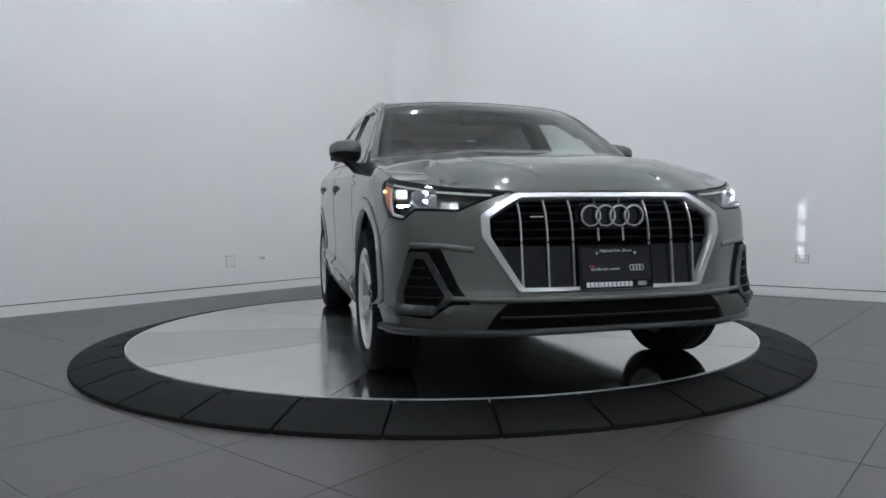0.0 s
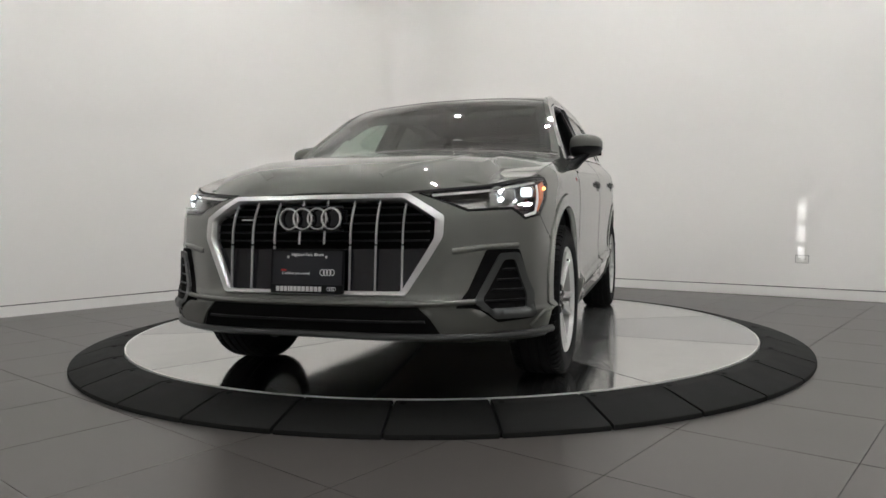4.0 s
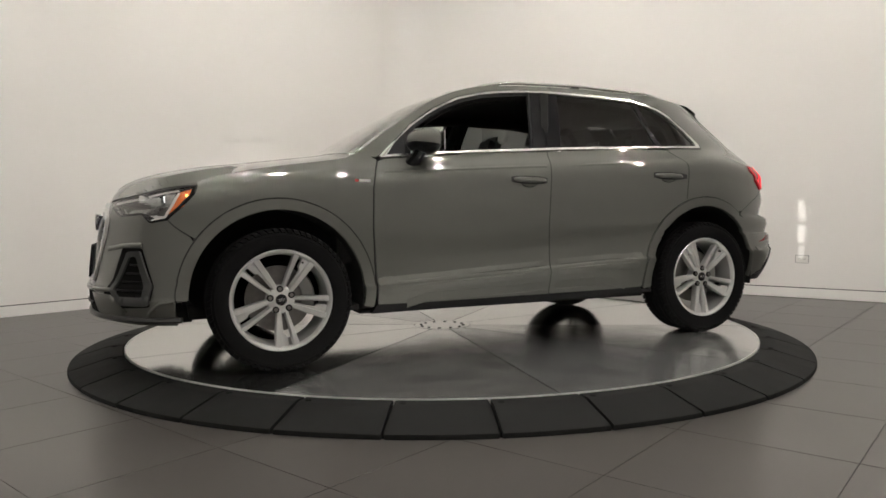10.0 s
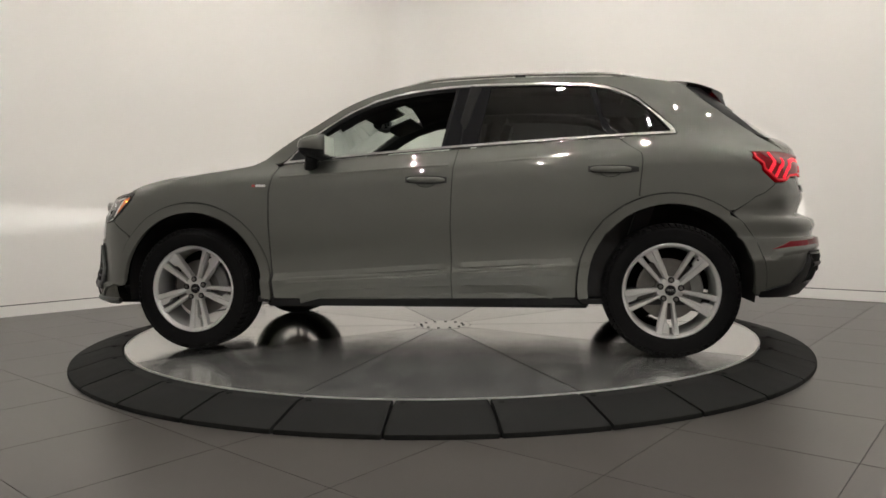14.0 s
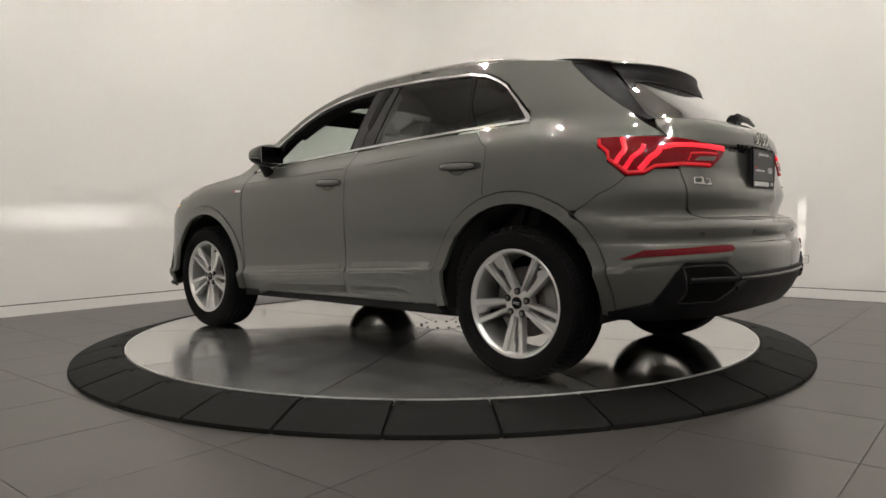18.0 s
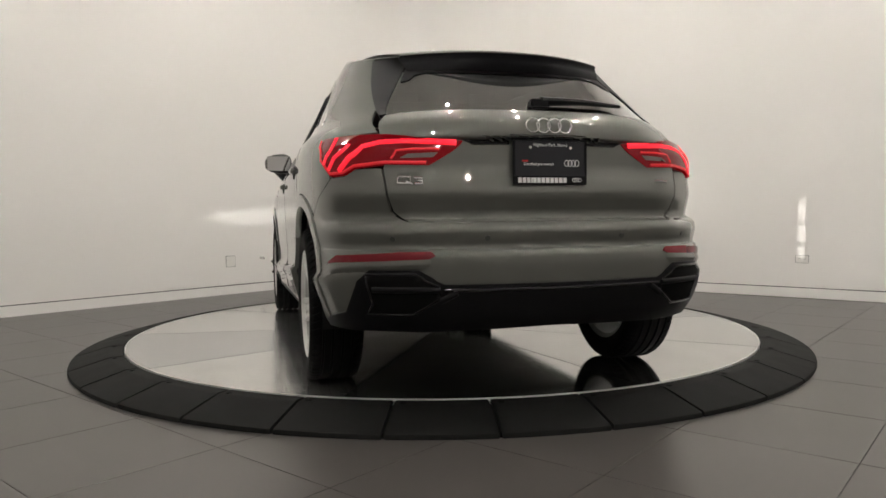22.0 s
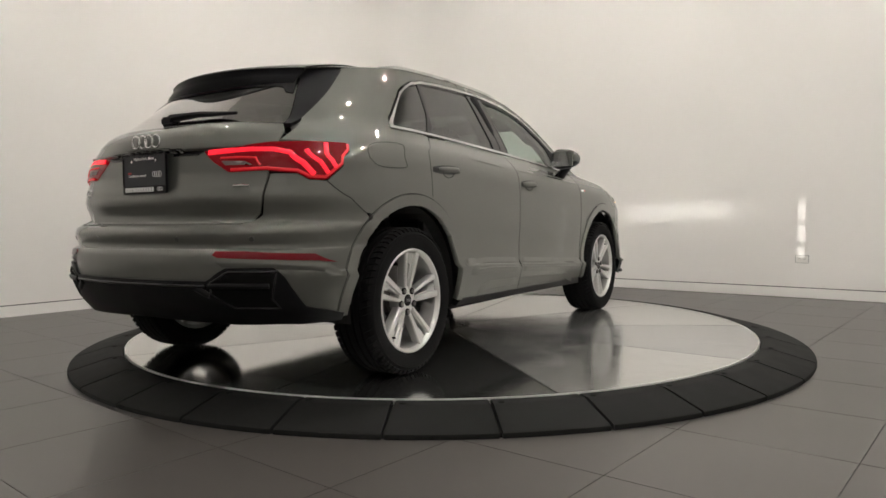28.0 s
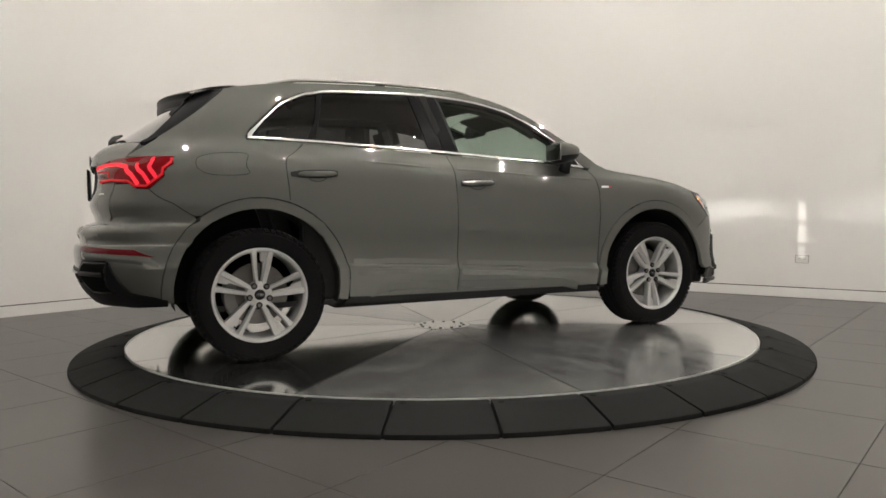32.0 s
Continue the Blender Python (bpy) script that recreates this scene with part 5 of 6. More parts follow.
def build_side_fittings(car, b):
    # door handles
    for x, z, dl, dr in ((-0.048, 0.959, b["fl"], b["fr"]), (-1.030, 0.995, b["rl"], b["rr"])):
        L, hgt = 0.108, 0.0165
        cap = []
        for i in range(20):
            a = i / 20 * math.tau
            cx = max(-1, min(1, 1.25 * math.cos(a)))
            cap.append(S(x - cx * L, z + 0.010 * cx * -0.3 + hgt * math.sin(a) * (1.0 if abs(cx) < 0.99 else 0.9)))
        for door, mir in ((dl, False), (dr, True)):
            pp, nn = [], []
            for i in range(17):
                t = -1 + i / 8
                a, n = surface(skin_point, [S(x - t * (L - 0.004), z - 0.003 * t)], 0.016 - 0.010 * t ** 4)
                pp.append(a[0])
                nn.append(n[0])
            h = part("door_handle", tube(pp, [0.0155 * (1 - 0.55 * abs(-1 + i / 8) ** 6) for i in range(17)], 12, False, 0.62, nn), PAINT, door, "", True, 60)
            # the door is flat here; dark ring and sheet stand for the recess's shade
            cup = [S(x - 0.052 * math.cos(a / 20 * math.tau), z - 0.012 + 0.028 * math.sin(a / 20 * math.tau)) for a in range(20)]
            c = bead("handle_recess", cup, GAP, door, 0.0022, 0.002, 0.0008, True)
            sh = skin("handle_shadow_gap", shrink(cap, -0.0065), GAP, door, off=0.0015, fold=0.001, step=0.02, follow=False)
            if mir:
                for o in (h, c, sh):
                    o.data.transform(Matrix.Diagonal((1, -1, 1, 1)))
                    o.data.flip_normals()
    # fuel flap on the right side
    fl = round_loop([S(-1.595, 1.094), S(-1.360, 1.105), S(-1.368, 0.985), S(-1.572, 0.979)], 0.03)
    o = bead("fuel_flap_gap", fl, GAP, car, 0.0018, 0.0012, 0.0003, True)
    o.data.transform(Matrix.Diagonal((1, -1, 1, 1)))
    o.data.flip_normals()
    # small badge on each front wing
    for wing, sg in ((b["wl"], 1), (b["wr"], -1)):
        for x0, x1, m in ((0.962, 0.944, REDP), (0.940, 0.882, WHITE)):
            o = skin("wing_badge", [S(x0, 0.940), S(x1, 0.939), S(x1, 0.951), S(x0, 0.953)], m, wing, off=0.002, fold=0.002, follow=False)
            if sg < 0:
                o.data.transform(Matrix.Diagonal((1, -1, 1, 1)))
                o.data.flip_normals()
    # blade above the sill
    ledge = [(0.050, -0.003), (0.006, 0.0050), (0.001, 0.0022), (-0.022, 0.0062), (-0.040, 0.0056), (-0.062, -0.003)]
    strip("door_ledge", [S(0.845, 0.397), S(0.735, 0.416), S(0.479, 0.430), S(0.15, 0.450), S(-0.168, 0.469)], ledge, PAINT, b["fl"], b["fr"], 0.03)
    strip("door_ledge", [S(-0.196, 0.470), S(-0.596, 0.491), S(-0.832, 0.487)], ledge, PAINT, b["rl"], b["rr"], 0.06)
    blade = [(0.005, -0.003), (0.001, 0.0020), (-0.040, 0.0080), (-0.048, -0.003)]
    strip("sill_blade", [S(0.69, 0.322), S(0.567, 0.353), S(0.197, 0.364), S(-0.168, 0.377)], blade, PAINT, b["fl"], b["fr"], 0.0)
    strip("sill_blade", [S(-0.196, 0.378), S(-0.582, 0.387), S(-0.724, 0.353)], blade, PAINT, b["rl"], b["rr"], 0.06)
    belt = [(0.034, -0.002), (0.003, 0.0034), (-0.001, 0.0026), (-0.010, -0.003)]
    strip("belt_crease", [S(0.80, 0.992), S(0.40, 1.010), S(0.0, 1.030), S(-0.170, 1.036)], belt, PAINT, b["fl"], b["fr"], 0.0)
    strip("belt_crease", [S(-0.208, 1.037), S(-0.45, 1.050), S(-0.70, 1.066), S(-0.90, 1.083)], belt, PAINT, b["rl"], b["rr"], 0.25)
    # door mirrors
    for sg in (1, -1):
        bm = bmesh.new()
        bmesh.ops.create_uvsphere(bm, u_segments=32, v_segments=20, radius=1.0)
        for v in bm.verts:
            c = v.co
            k = [math.copysign(abs(q) ** 0.72, q) for q in c]
            taper = 1.0 - 0.22 * k[0]
            x = 0.585 + 0.088 * k[0] if k[0] > 0 else 0.585 + 0.085 * k[0]
            y = 0.898 + 0.096 * k[1] * (1 - 0.10 * max(0, k[0]))
            z = 1.160 + (0.064 if k[2] > 0 else 0.068) * k[2] * taper * (1 - 0.16 * k[1])
            v.co = Vector((x, y * sg, z))
        if sg < 0:
            bmesh.ops.reverse_faces(bm, faces=bm.faces)
        low = bm.copy()
        bmesh.ops.bisect_plane(bm, geom=bm.verts[:] + bm.edges[:] + bm.faces[:], plane_co=(0.585, 0, 1.142), plane_no=(0.10, 0, -1), clear_outer=True)
        bmesh.ops.bisect_plane(low, geom=low.verts[:] + low.edges[:] + low.faces[:], plane_co=(0.585, 0, 1.140), plane_no=(0.10, 0, -1), clear_inner=True)
        mir = part("door_mirror", bm, PAINT, car, "grey painted door mirror on a black foot", True, 60)
        part("mirror_base", low, BLACK, mir, "", True, 60)
        part("mirror_foot", tube([(0.60, 0.90 * sg, 1.115), (0.615, 0.865 * sg, 1.075), (0.625, 0.83 * sg, 1.045)], [0.042, 0.036, 0.046], 10, flat=0.75), BLACK, mir, "", True)
        bm = bmesh.new()
        box(bm, 0.4965, 0.5015, 0.818 * sg if sg > 0 else -0.978, 0.978 if sg > 0 else -0.818, 1.105, 1.208, 0.002)
        part("mirror_glass", bm, MIRRORG, mir)
    # roof rails
    for sg in (1, -1):
        pts, up = [], []
        for i in range(25):
            t = i / 24
            x = 0.13 - 1.36 * t
            y = 0.965 * float(side_y(x, float(Z_EDGE(x))))
            z = float(top_point(x, 0.965)[2]) + 0.018 * min(1, min(t, 1 - t) * 9) - 0.004
            pts.append((x, y * sg, z))
        rail = part("roof_rail", tube(pts, 0.0095, 8, flat=1.1), CHROME, car, "satin chrome roof rail", True)
        for i in (1, 12, 23):
            q = pts[i]
            bm = bmesh.new()
            box(bm, q[0] - 0.03, q[0] + 0.03, q[1] - 0.009, q[1] + 0.009, q[2] - 0.04, q[2], 0.004)
            part("rail_foot", bm, BLACK, rail, "", True)


def build_wheels(car):
    R0 = 0.355
    # tyre with grooves
    prof = [(0.243, -0.100), (0.262, -0.112), (0.300, -0.118), (0.328, -0.111), (0.341, -0.098)]
    for y in (-0.062, -0.022, 0.022, 0.062):
        prof += [(R0 - 0.0012 * (abs(y) / 0.06), y - 0.006), (R0 - 0.009, y - 0.004), (R0 - 0.009, y + 0.004), (R0 - 0.0012 * (abs(y) / 0.06), y + 0.006)]
    prof += [(0.341, 0.098), (0.328, 0.111), (0.318, 0.1165), (0.316, 0.1155), (0.300, 0.118), (0.275, 0.1155), (0.262, 0.112), (0.247, 0.104), (0.243, 0.096)]
    tyre = part("tyre", lathe(prof, 72), TYRE, None, "black road tyre", True, 30)
    n_lug, lv, lf = 66, [], []
    for sg in (1, -1):
        for i in range(n_lug):
            a0, a1 = (i + 0.14) / n_lug * math.tau, (i + 0.86) / n_lug * math.tau
            sec = ((R0 - 0.0006, 0.070), (R0 - 0.0010, 0.088), (0.3485, 0.102), (0.3345, 0.1125), (0.330, 0.108), (0.345, 0.072))
            b0 = len(lv)
            for a in (a0, a1):
                lv += [(r * math.cos(a + 0.05 * (y - 0.07) * sg / 0.04), y * sg, r * math.sin(a + 0.05 * (y - 0.07) * sg / 0.04)) for r, y in sec]
            for j in range(6):
                k = (j + 1) % 6
                lf.append((b0 + j, b0 + k, b0 + 6 + k, b0 + 6 + j) if sg > 0 else (b0 + k, b0 + j, b0 + 6 + j, b0 + 6 + k))
            lf += [tuple(range(b0 + 5, b0 - 1, -1)), tuple(range(b0 + 6, b0 + 12))]
    tread = tagged(mesh_ob("tread_pattern", lv, lf, TYRE, None), "rubber shoulder blocks of a tyre", kind="stuff")
    # barrel and flange of the rim
    rim = lathe([(0.250, 0.098), (0.251, 0.106), (0.247, 0.109), (0.240, 0.107), (0.233, 0.098), (0.229, 0.088)], 64)
    barrel = lathe([(0.2285, 0.089), (0.224, 0.060), (0.222, -0.02), (0.224, -0.09), (0.246, -0.104)], 64)
    hub = [(0.0, 0.078), (0.058, 0.076), (0.068, 0.070), (0.072, 0.05), (0.07, 0.02), (0.0, 0.02)]
    # five twin spokes
    def spoke(a, rows_in, sg):
        """From the hub to the flange; rows of (share, web edge, ridge start, ridge end), sg the side on which the ridge lies."""
        rows = []
        for t, e0, e1, e2 in rows_in:
            dep = 0.076 + 0.026 * t - 0.002 * t * t * t
            back = 0.03 + 0.03 * t
            r = 0.045 + (0.234 - 0.045) * t
            low = dep - 0.013
            row = [(r, e0, back), (r, e0, low - 0.004), (r, e0 + 0.003, low), (r, e1 - 0.001, low), (r, e1 + 0.003, dep), (r, e2 - 0.004, dep), (r, e2, dep - 0.006), (r, e2, back)]
            rows.append([(p, q * sg, y) for p, q, y in row])
        c, d = math.cos(a), math.sin(a)
        sb = bmesh.new()
        vr = [[sb.verts.new((r * c - s * d, y, r * d + s * c)) for r, s, y in row] for row in rows]
        for i in range(len(vr) - 1):
            for j in range(7):
                sb.faces.new((vr[i][j], vr[i + 1][j], vr[i + 1][j + 1], vr[i][j + 1]))
            sb.faces.new((vr[i][7], vr[i + 1][7], vr[i + 1][0], vr[i][0]))
        bmesh.ops.recalc_face_normals(sb, faces=sb.faces)
        return sb
    bmesh.ops.recalc_face_normals(rim, faces=rim.faces)
    wheel = part("wheel", rim, ALLOY, car, "five twin-spoke silver alloy wheel with a black tyre", True, 28)
    tyre.parent = wheel
    tread.parent = tyre
    part("rim_barrel", barrel, BARREL, wheel, "", True)
    part("wheel_hub", lathe(hub, 40), ALLOY, wheel, "", True)
    for i in range(5):
        a = radians(-90 + 72 * i)
        wide = [(0.0, 0.004, 0.008, 0.030), (0.15, 0.005, 0.009, 0.033), (0.5, 0.008, 0.016, 0.046), (0.66, 0.007, 0.020, 0.050), (0.72, -0.006, 0.022, 0.052), (0.9, -0.010, 0.026, 0.058), (1.0, -0.011, 0.028, 0.062)]
        slim = [(0.0, 0.006, 0.009, 0.027), (0.15, 0.009, 0.012, 0.029), (0.5, 0.019, 0.023, 0.043), (0.85, 0.026, 0.030, 0.056), (1.0, 0.026, 0.031, 0.064)]
        part("spoke", spoke(a, wide, 1), ALLOY, wheel, "", True, 28)
        part("spoke", spoke(a, slim, -1), ALLOY, wheel, "", True, 28)
    bm = lathe([(0.0, 0.0835), (0.024, 0.0830), (0.028, 0.080), (0.0285, 0.074)], 28)
    part("wheel_cap", bm, GLOSSB, wheel, "", True)
    for i in range(4):
        pts = [((i - 1.5) * 0.0085 + 0.0055 * math.cos(a), 0.0842, 0.0055 * math.sin(a)) for a in np.linspace(0, math.tau, 15)[:-1]]
        part("cap_ring", tube(pts, 0.0011, 5, True, 1.0, [Vector((0, 1, 0))] * 14), CHROME, wheel)
    for i in range(5):
        a = radians(90 + 72 * i)
        # raised black disc stands for the shaded hole round each bolt
        bm = bmesh.new()
        cyl(bm, 0.0165, 0.010, pose(0.055 * math.cos(a), 0.0775, 0.055 * math.sin(a), 90, 0, 0), 20, bevel=0.001)
        part("bolt_seat", bm, BLACK, wheel, "", True)
        bm = bmesh.new()
        cyl(bm, 0.0110, 0.026, pose(0.055 * math.cos(a), 0.074, 0.055 * math.sin(a), 90, 0, 0), 6, bevel=0.0015)
        part("wheel_bolt", bm, IRON, wheel, "", True)
    bm = bmesh.new()
    cyl(bm, 0.005, 0.03, pose(0.21 * math.cos(2.2), 0.085, 0.21 * math.sin(2.2), 90, 0, 0), 8)
    part("valve", bm, BLACK, wheel, "", True)
    bm = lathe([(0.072, 0.000), (0.165, 0.000), (0.165, -0.024), (0.072, -0.024), (0.072, 0.02), (0.0, 0.02)], 48)
    part("brake_disc", bm, IRON, wheel, "", True)
    bm = bmesh.new()
    k = 10
    rows = []
    for i in range(k + 1):
        a = radians(138 + i * 7.5)
        rows.append([bm.verts.new((r * math.cos(a), y, r * math.sin(a))) for r, y in ((0.118, 0.018), (0.172, 0.018), (0.180, 0.010), (0.180, -0.05), (0.118, -0.05))])
    for i in range(k):
        for j in range(5):
            bm.faces.new((rows[i][j], rows[i][(j + 1) % 5], rows[i + 1][(j + 1) % 5], rows[i + 1][j]))
    bm.faces.new(rows[0])
    bm.faces.new(rows[-1][::-1])
    bmesh.ops.recalc_face_normals(bm, faces=bm.faces)
    part("brake_caliper", bm, mat("caliper_grey", (0.30, 0.30, 0.29), 0.4, metal=0.6), wheel, "", True)
    wheel.matrix_basis = pose(1.34, 0.790, R0, 0, 6, 0)
    for x, y, spin, turn in ((-1.34, 0.772, -4, 0), (1.34, -0.790, 0, 180), (-1.34, -0.772, 176, 180)):
        m = Matrix.Translation((x, y, R0)) @ Matrix.Rotation(radians(turn), 4, "Z") @ Matrix.Rotation(radians(spin), 4, "Y")
        c = copy_thing(wheel, m)
        c.parent = car
    # liners, inside the arches
    for cx, cz in (ARCH_F, ARCH_R):
        for sg in (1, -1):
            verts, faces = [], []
            for i in range(25):
                a = radians(-12 + 204 * i / 24)
                for y in (0.845, 0.56):
                    verts.append((cx + 0.432 * math.cos(a), y * sg, cz + 0.432 * math.sin(a)))
            n = len(verts)
            verts += [(cx, 0.56 * sg, cz)]
            for i in range(24):
                faces += [(2 * i, 2 * i + 1, 2 * i + 3, 2 * i + 2), (2 * i + 1, n, 2 * i + 3)]
            mesh_ob("arch_liner", verts, faces, LINERB, car, "", False)


def build_underside(car):
    bm = bmesh.new()
    box(bm, -0.92, 0.93, -0.80, 0.80, 0.250, 0.275, 0.01)
    part("underbody", bm, LINERB, car, "", True)
    bm = bmesh.new()
    box(bm, 1.74, 1.94, -0.74, 0.74, 0.255, 0.34, 0.01)
    part("front_undertray", bm, LINERB, car, "", True)
    bm = bmesh.new()
    box(bm, 0.90, 1.76, -0.56, 0.56, 0.24, 0.50, 0.02)
    part("engine_undertray", bm, LINERB, car, "", True)
    bm = bmesh.new()
    box(bm, -2.02, -0.90, -0.56, 0.56, 0.345, 0.55, 0.02)
    part("boot_floor", bm, LINERB, car, "", True)
    part("axle", tube([(-1.34, -0.70, 0.33), (-1.34, 0, 0.30), (-1.34, 0.70, 0.33)], 0.035, 8), LINERB, car, "", True)
    part("axle", tube([(1.34, -0.70, 0.33), (1.34, 0.70, 0.33)], 0.03, 8), LINERB, car, "", True)
    bm = bmesh.new()
    cyl(bm, 0.085, 0.9, pose(-1.86, 0.0, 0.365, 90, 0, 0), 18, bevel=0.02)
    part("silencer", bm, LINERB, car, "", True)


def build_cabin(car):
    bm = bmesh.new()
    box(bm, -1.6, 1.2, -0.78, 0.78, 0.27, 0.30)
    part("cabin_floor", bm, DASH, car)
    # lining under the roof
    rf = [(0.22, 0.0), (0.26, 0.9)] + [(x, 0.93) for x in (0.1, -0.2, -0.5, -0.8, -1.1, -1.35)] + [(-1.42, 0)]
    skin("headliner", rf + [(x, -v) for x, v in rf[-2:0:-1]], LINERB, car, fn=top_point, step=0.1, off=-0.045, fold=0)
    # dashboard
    pts = []
    prof = [(1.02, 1.07), (0.75, 1.075), (0.66, 1.045), (0.60, 0.97), (0.66, 0.80), (0.62, 0.60), (1.02, 0.50)]
    bm = bmesh.new()
    a = [bm.verts.new((x, -0.74, z)) for x, z in prof]
    c = [bm.verts.new((x, 0.74, z)) for x, z in prof]
    bm.faces.new(a)
    bm.faces.new(c[::-1])
    for i in range(len(prof)):
        bm.faces.new((a[i], c[i], c[(i + 1) % len(prof)], a[(i + 1) % len(prof)]))
    bmesh.ops.recalc_face_normals(bm, faces=bm.faces)
    bmesh.ops.bevel(bm, geom=bm.edges[:], offset=0.02, segments=2, affect="EDGES")
    part("dashboard", bm, DASH, car, "", True)
    bm = bmesh.new()
    box(bm, 0.66, 0.80, 0.20, 0.56, 1.06, 1.105, 0.02)
    part("instrument_hood", bm, DASH, car, "", True)
    # steering wheel
    m = pose(0.50, 0.37, 0.96, 0, -65, 0)
    pts = [m @ Vector((0.185 * math.cos(q), 0.185 * math.sin(q), 0)) for q in np.linspace(0, math.tau, 33)[:-1]]
    sw = part("steering_wheel", tube(pts, 0.016, 8, True), SEAT, car, "black leather steering wheel", True)
    bm = bmesh.new()
    box(bm, -0.07, 0.07, -0.075, 0.075, -0.03, 0.01, 0.02, m)
    box(bm, -0.02, 0.02, -0.18, 0.18, -0.015, 0.0, 0.005, m)
    part("wheel_boss", bm, SEAT, sw, "", True)

    def seat(x, y, w=0.25):
        bm = bmesh.new()
        box(bm, x - 0.24, x + 0.28, y - w, y + w, 0.45, 0.62, 0.05)
        s = part("seat", bm, SEAT, car, "black leather seat", True, 60)
        bm = bmesh.new()
        box(bm, -0.075, 0.075, -w, w, 0.0, 0.62, 0.055, pose(x - 0.22, y, 0.56, 0, -18, 0))
        part("backrest", bm, SEAT, s, "", True, 60)
        bm = bmesh.new()
        box(bm, -0.05, 0.05, -0.13, 0.13, 0.64, 0.83, 0.045, pose(x - 0.22, y, 0.56, 0, -18, 0))
        part("headrest", bm, SEAT, s, "", True, 60)
    seat(0.02, 0.37)
    seat(0.02, -0.37)
    for y in (0.42, 0.0, -0.42):
        seat(-0.92, y, 0.21)
    # pillars, belt and mirror inside
    part("interior_mirror", tube([(0.42, -0.12, 1.375), (0.425, 0.0, 1.38), (0.42, 0.12, 1.375)], [0.03, 0.036, 0.03], 10, flat=1.0), BLACK, car, "", True)
    bm = bmesh.new()
    box(bm, 0.36, 0.46, -0.05, 0.05, 1.36, 1.43, 0.015)
    part("sensor_housing", bm, BLACK, car, "", True)
    for sg in (1, -1):
        part("pillar_lining", tube([(0.88, 0.71 * sg, 1.08), (0.60, 0.665 * sg, 1.27), (0.40, 0.625 * sg, 1.385), (0.20, 0.595 * sg, 1.45)], 0.035, 8), LINERB, car, "", True)
        part("pillar_lining", tube([(-0.20, 0.755 * sg, 1.08), (-0.25, 0.69 * sg, 1.28), (-0.30, 0.60 * sg, 1.48)], 0.055, 8), LINERB, car, "", True)
        bm = bmesh.new()
        box(bm, -1.1, 0.85, 0.735 * sg if sg > 0 else -0.775, 0.775 if sg > 0 else -0.735, 0.30, 1.085, 0.02)
        part("door_lining", bm, DASH, car, "", True)
        part("pillar_lining", tube([(-1.36, 0.64 * sg, 1.17), (-1.30, 0.58 * sg, 1.34), (-1.2, 0.54 * sg, 1.44)], 0.05, 8), LINERB, car, "", True)


def build_roof_lining(car):
    """Dark linings over the side windows and the folded sun visors."""
    for sg in (1, -1):
        pts = [(x, (float(side_y(x, float(TOP(x)))) - 0.055) * sg, float(TOP(x)) - 0.012) for x in (0.52, 0.42, 0.30, 0.15, 0.0, -0.2, -0.4, -0.6, -0.8, -1.0, -1.12)]
        part("roof_side_lining", tube(pts, 0.050, 8), LINERB, car, "", True)
        bm = bmesh.new()
        box(bm, -0.10, 0.10, -0.22, 0.22, -0.008, 0.008, 0.006, pose(0.33, 0.33 * sg, 1.405, 0, 20, 0))
        part("sun_visor", bm, LINERB, car, "", True)


LINERB = mat("black_felt", (0.010, 0.010, 0.010), 0.95)
PLASTIC_G = mat("pale_grey_lens", (0.13, 0.09, 0.09), 0.2)
mat_housing = mat("silvered_lamp_housing", (0.56, 0.565, 0.58), 0.25, metal=0.45)
BEAM_MAT = mat("dipped_beam", (1, 1, 1), 0.5, emit=30000.0, ecol=(1.0, 0.97, 0.92))


def build_car():
    car = new("car")
    tagged(car, "grey metallic compact suv with silver alloy wheels, lamps lit", "car")
    b = build_body(car)
    build_spoiler(car)
    build_windows(car, b)
    build_grille(car, b)
    build_front_lamps(car)
    build_rear_lamps(car)
    build_rear_trim(car, b)
    xf = float(skin_point(0.05, 0.54)[0])
    build_plate(car, Matrix.Translation((xf + 0.022, 0, 0.543)) @ pose(0, 0, 0, 90, 0, 90) @ pose(0, 0, 0, -6, 0, 0), "front_plate", 0.325, 0.176)
    build_plate(car, Matrix.Translation((-2.150, 0, 0.960)) @ pose(0, 0, 0, 90, 0, -90), "rear_plate", 0.310, 0.176)
    build_side_fittings(car, b)
    build_wheels(car)
    build_underside(car)
    build_cabin(car)
    build_roof_lining(car)
    return car


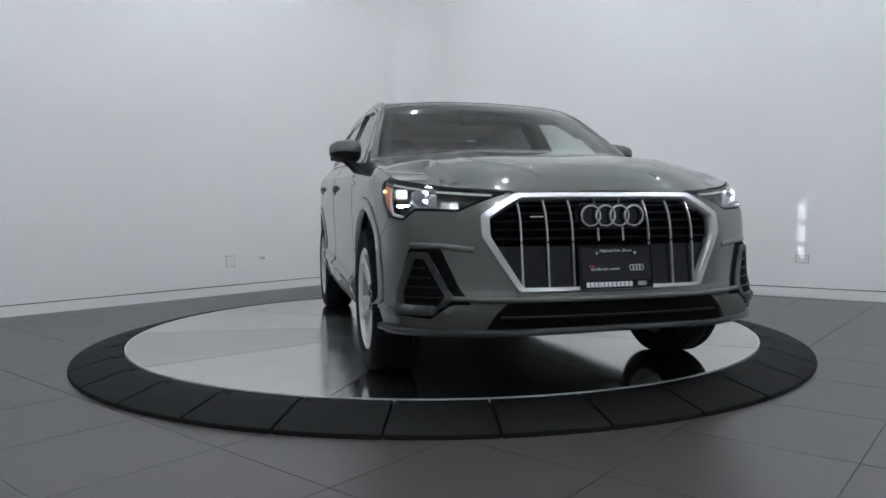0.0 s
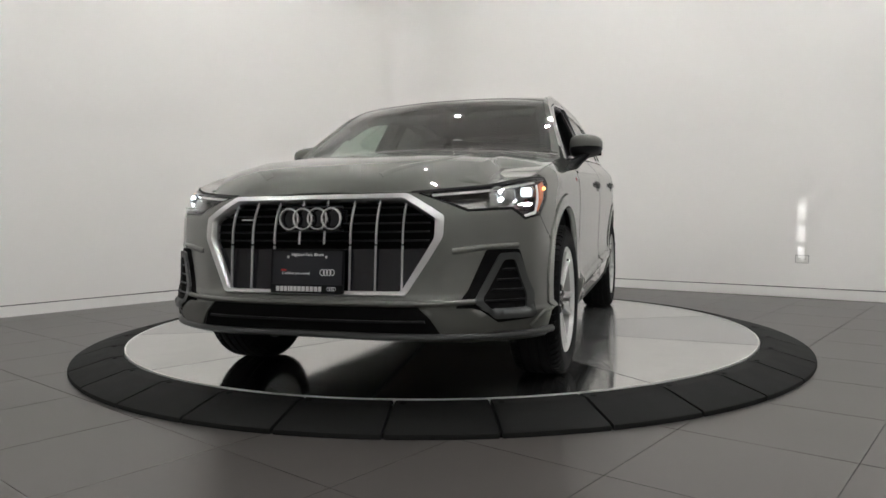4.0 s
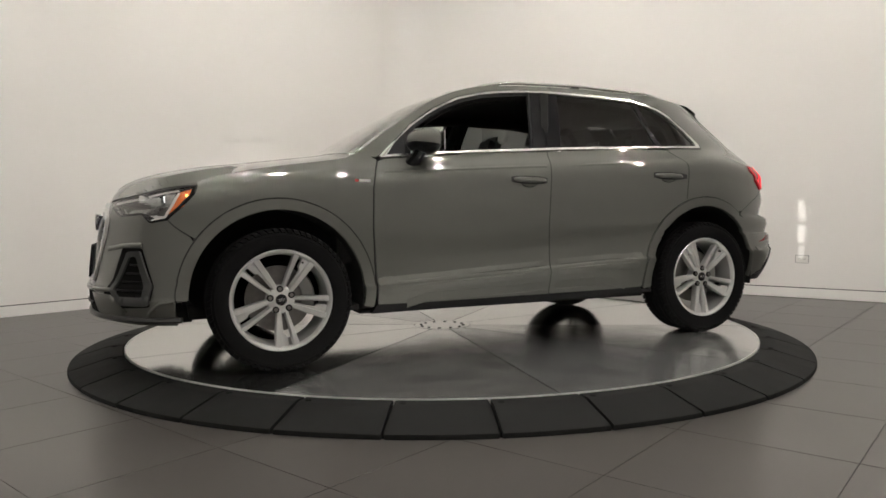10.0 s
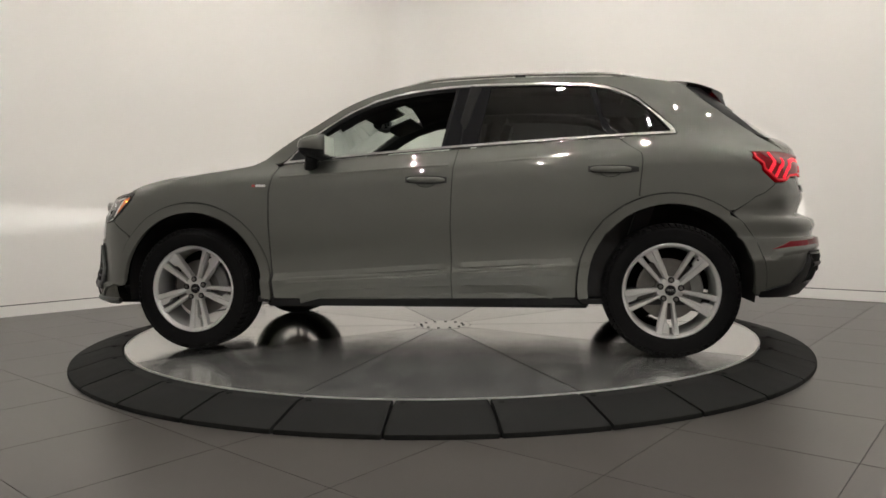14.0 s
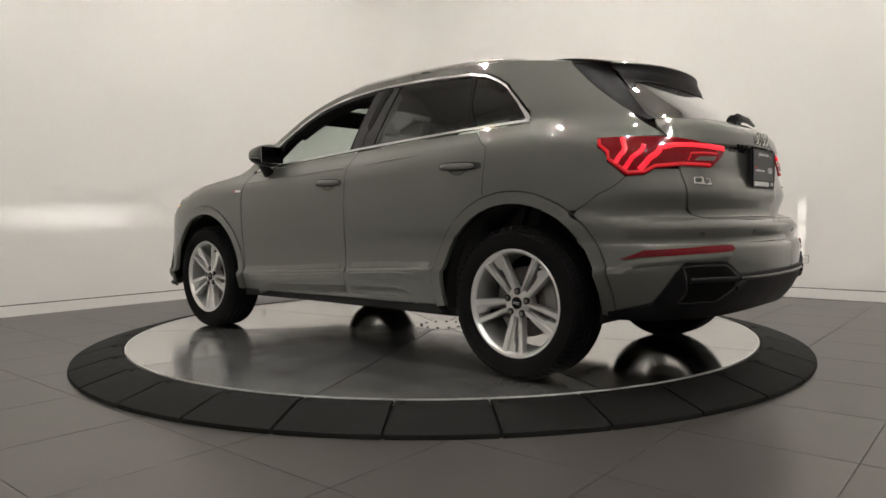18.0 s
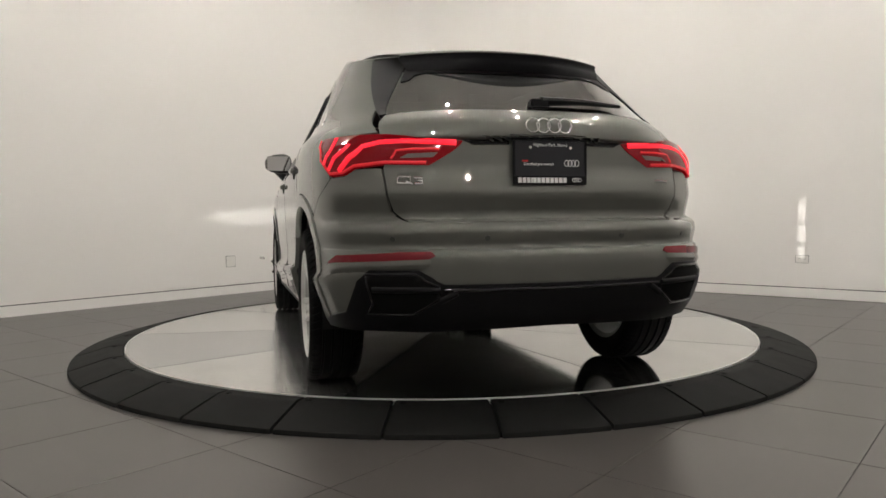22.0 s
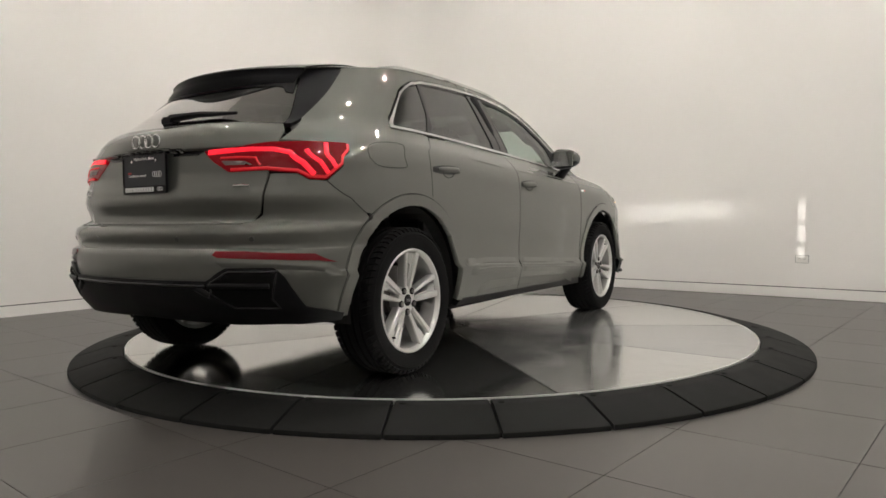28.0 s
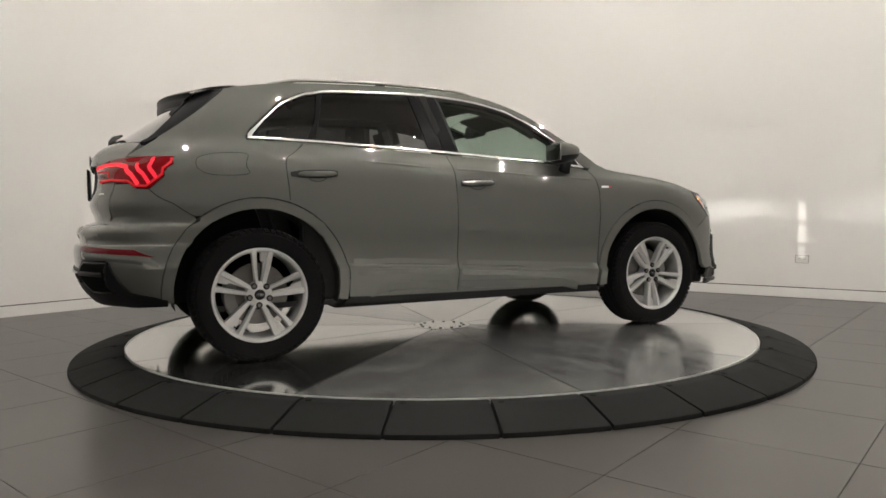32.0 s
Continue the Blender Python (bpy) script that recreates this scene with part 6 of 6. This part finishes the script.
def outlets():
    # twin socket on the right wall, a switch plate and a pipe stub on the left one
    def plate(name, label, cat, q, along_v, w, h, slots):
        n = Vector((-along_v.y, along_v.x, 0))
        if (Vector(EYE) - q).dot(n) < 0:
            n = -n
        m = Matrix(((along_v.x, 0, n.x, q.x), (along_v.y, 0, n.y, q.y), (0, 1, 0, q.z), (0, 0, 0, 1)))
        bm = bmesh.new()
        box(bm, -w / 2, w / 2, -h / 2, h / 2, 0.0, 0.007, 0.002)
        pl = part(name, bm, PLASTIC_W, None, label, True)
        tagged(pl, label, cat)
        # shadow line round the plate, built as a slightly larger dark backing
        bm = bmesh.new()
        box(bm, -w / 2 - 0.003, w / 2 + 0.003, -h / 2 - 0.003, h / 2 + 0.003, 0.0, 0.0025)
        part("gasket", bm, GREYP, pl, "thin dark border standing for the plate's shadow")
        for x in slots:
            bm = bmesh.new()
            box(bm, x - 0.017, x + 0.017, -0.014, 0.014, 0.007, 0.010, 0.003)
            f = part("socket_face", bm, PLASTIC_W, pl, "", True)
            for dx in (-0.006, 0.006):
                bm = bmesh.new()
                box(bm, x + dx - 0.0012, x + dx + 0.0012, -0.005, 0.006, 0.010, 0.0104)
                part("slot", bm, GAP, f)
        pl.matrix_basis = m
        return pl
    plate("wall_socket", "white twin wall socket low on a white wall", "socket", room_point(5.185, 0.0, 0.385), U_R, 0.115, 0.072, (-0.022, 0.022))
    plate("wall_switch", "white blank wall plate low on a white wall", "wall plate", room_point(0.0, 3.067, 0.372), U_L, 0.115, 0.118, ())
    q = room_point(0.0, 2.665, 0.392)
    n = U_R
    o = part("pipe_stub", tube([q, q + n * 0.05, q + n * 0.06 + Vector((0, 0, 0.0))], 0.016, 10), CHROME, None, "short chrome pipe stub on a white wall", True)
    tagged(o, "short chrome pipe stub on a white wall", "pipe")


def motions(car, disc):
    rows = [(t, pose(0, 0, DISC_Z, 0, 0, a)) for t, a in TURN]
    walk(disc, rows)
    out = []
    for t, a in TURN:
        c, s = math.cos(radians(a)), math.sin(radians(a))
        out.append((t, pose(c * CAR_OFF[0] - s * CAR_OFF[1], s * CAR_OFF[0] + c * CAR_OFF[1], DISC_Z, 0, 0, a)))
    walk(car, out)


def floor_tiles():
    floor = bpy.data.objects["floor"]
    t, g = 0.6096, 0.003
    # the joints run with the walls
    a_dir, b_dir = Vector((0.766, -0.643, 0)), Vector((0.643, 0.766, 0))
    bm = bmesh.new()
    box(bm, -t / 2 + g / 2, t / 2 - g / 2, -t / 2 + g / 2, t / 2 - g / 2, -0.004, 0.0)
    top = [e for e in bm.edges if all(v.co.z > -0.001 for v in e.verts)]
    bmesh.ops.bevel(bm, geom=top, offset=0.0004, segments=1, affect="EDGES")
    first = part("tile", bm, TILE, floor)
    me = first.data
    k = 0
    verts, faces = [], []
    for i in range(-18, 17):
        for j in range(-22, 11):
            ca, cb = 2.735 + (i + 0.5) * t, -0.523 + (j + 0.5) * t
            q = a_dir * ca + b_dir * cb
            rel = q - CORNER
            aa, bb = rel.dot(U_R), rel.dot(U_L)
            if not (-0.25 < aa < ROOM + 0.25 and -0.25 < bb < ROOM + 0.25):
                continue
            if q.length < 1.75:
                continue
            if q.y < -6.8 or abs(q.x) > 6.5 or not (-12 <= i < 9 and -14 <= j < 8):
                # the far corners of the floor, joined
                h, n = t / 2 - g / 2, len(verts)
                for z in (-0.004, 0.0):
                    verts += [q + a_dir * sa * h + b_dir * sb * h + Vector((0, 0, z)) for sa, sb in ((-1, -1), (1, -1), (1, 1), (-1, 1))]
                faces += [(n + 4, n + 5, n + 6, n + 7)] + [(n + c, n + (c + 1) % 4, n + 4 + (c + 1) % 4, n + 4 + c) for c in range(4)]
                continue
            o = first if k == 0 else new("tile", me)
            o.parent = floor
            o.matrix_basis = Matrix.Translation((q.x, q.y, 0.0)) @ Matrix.Rotation(math.atan2(a_dir.y, a_dir.x), 4, "Z")
            k += 1
    rest = mesh_ob("tiles", verts, faces, TILE, floor)
    tagged(rest, "large grey floor tiles in the far corners", kind="stuff")


build_room()
sun_lamp()
downlights()
outlets()
turntable()
table_disc = turning_disc()
the_car = build_car()
floor_tiles()
motions(the_car, table_disc)
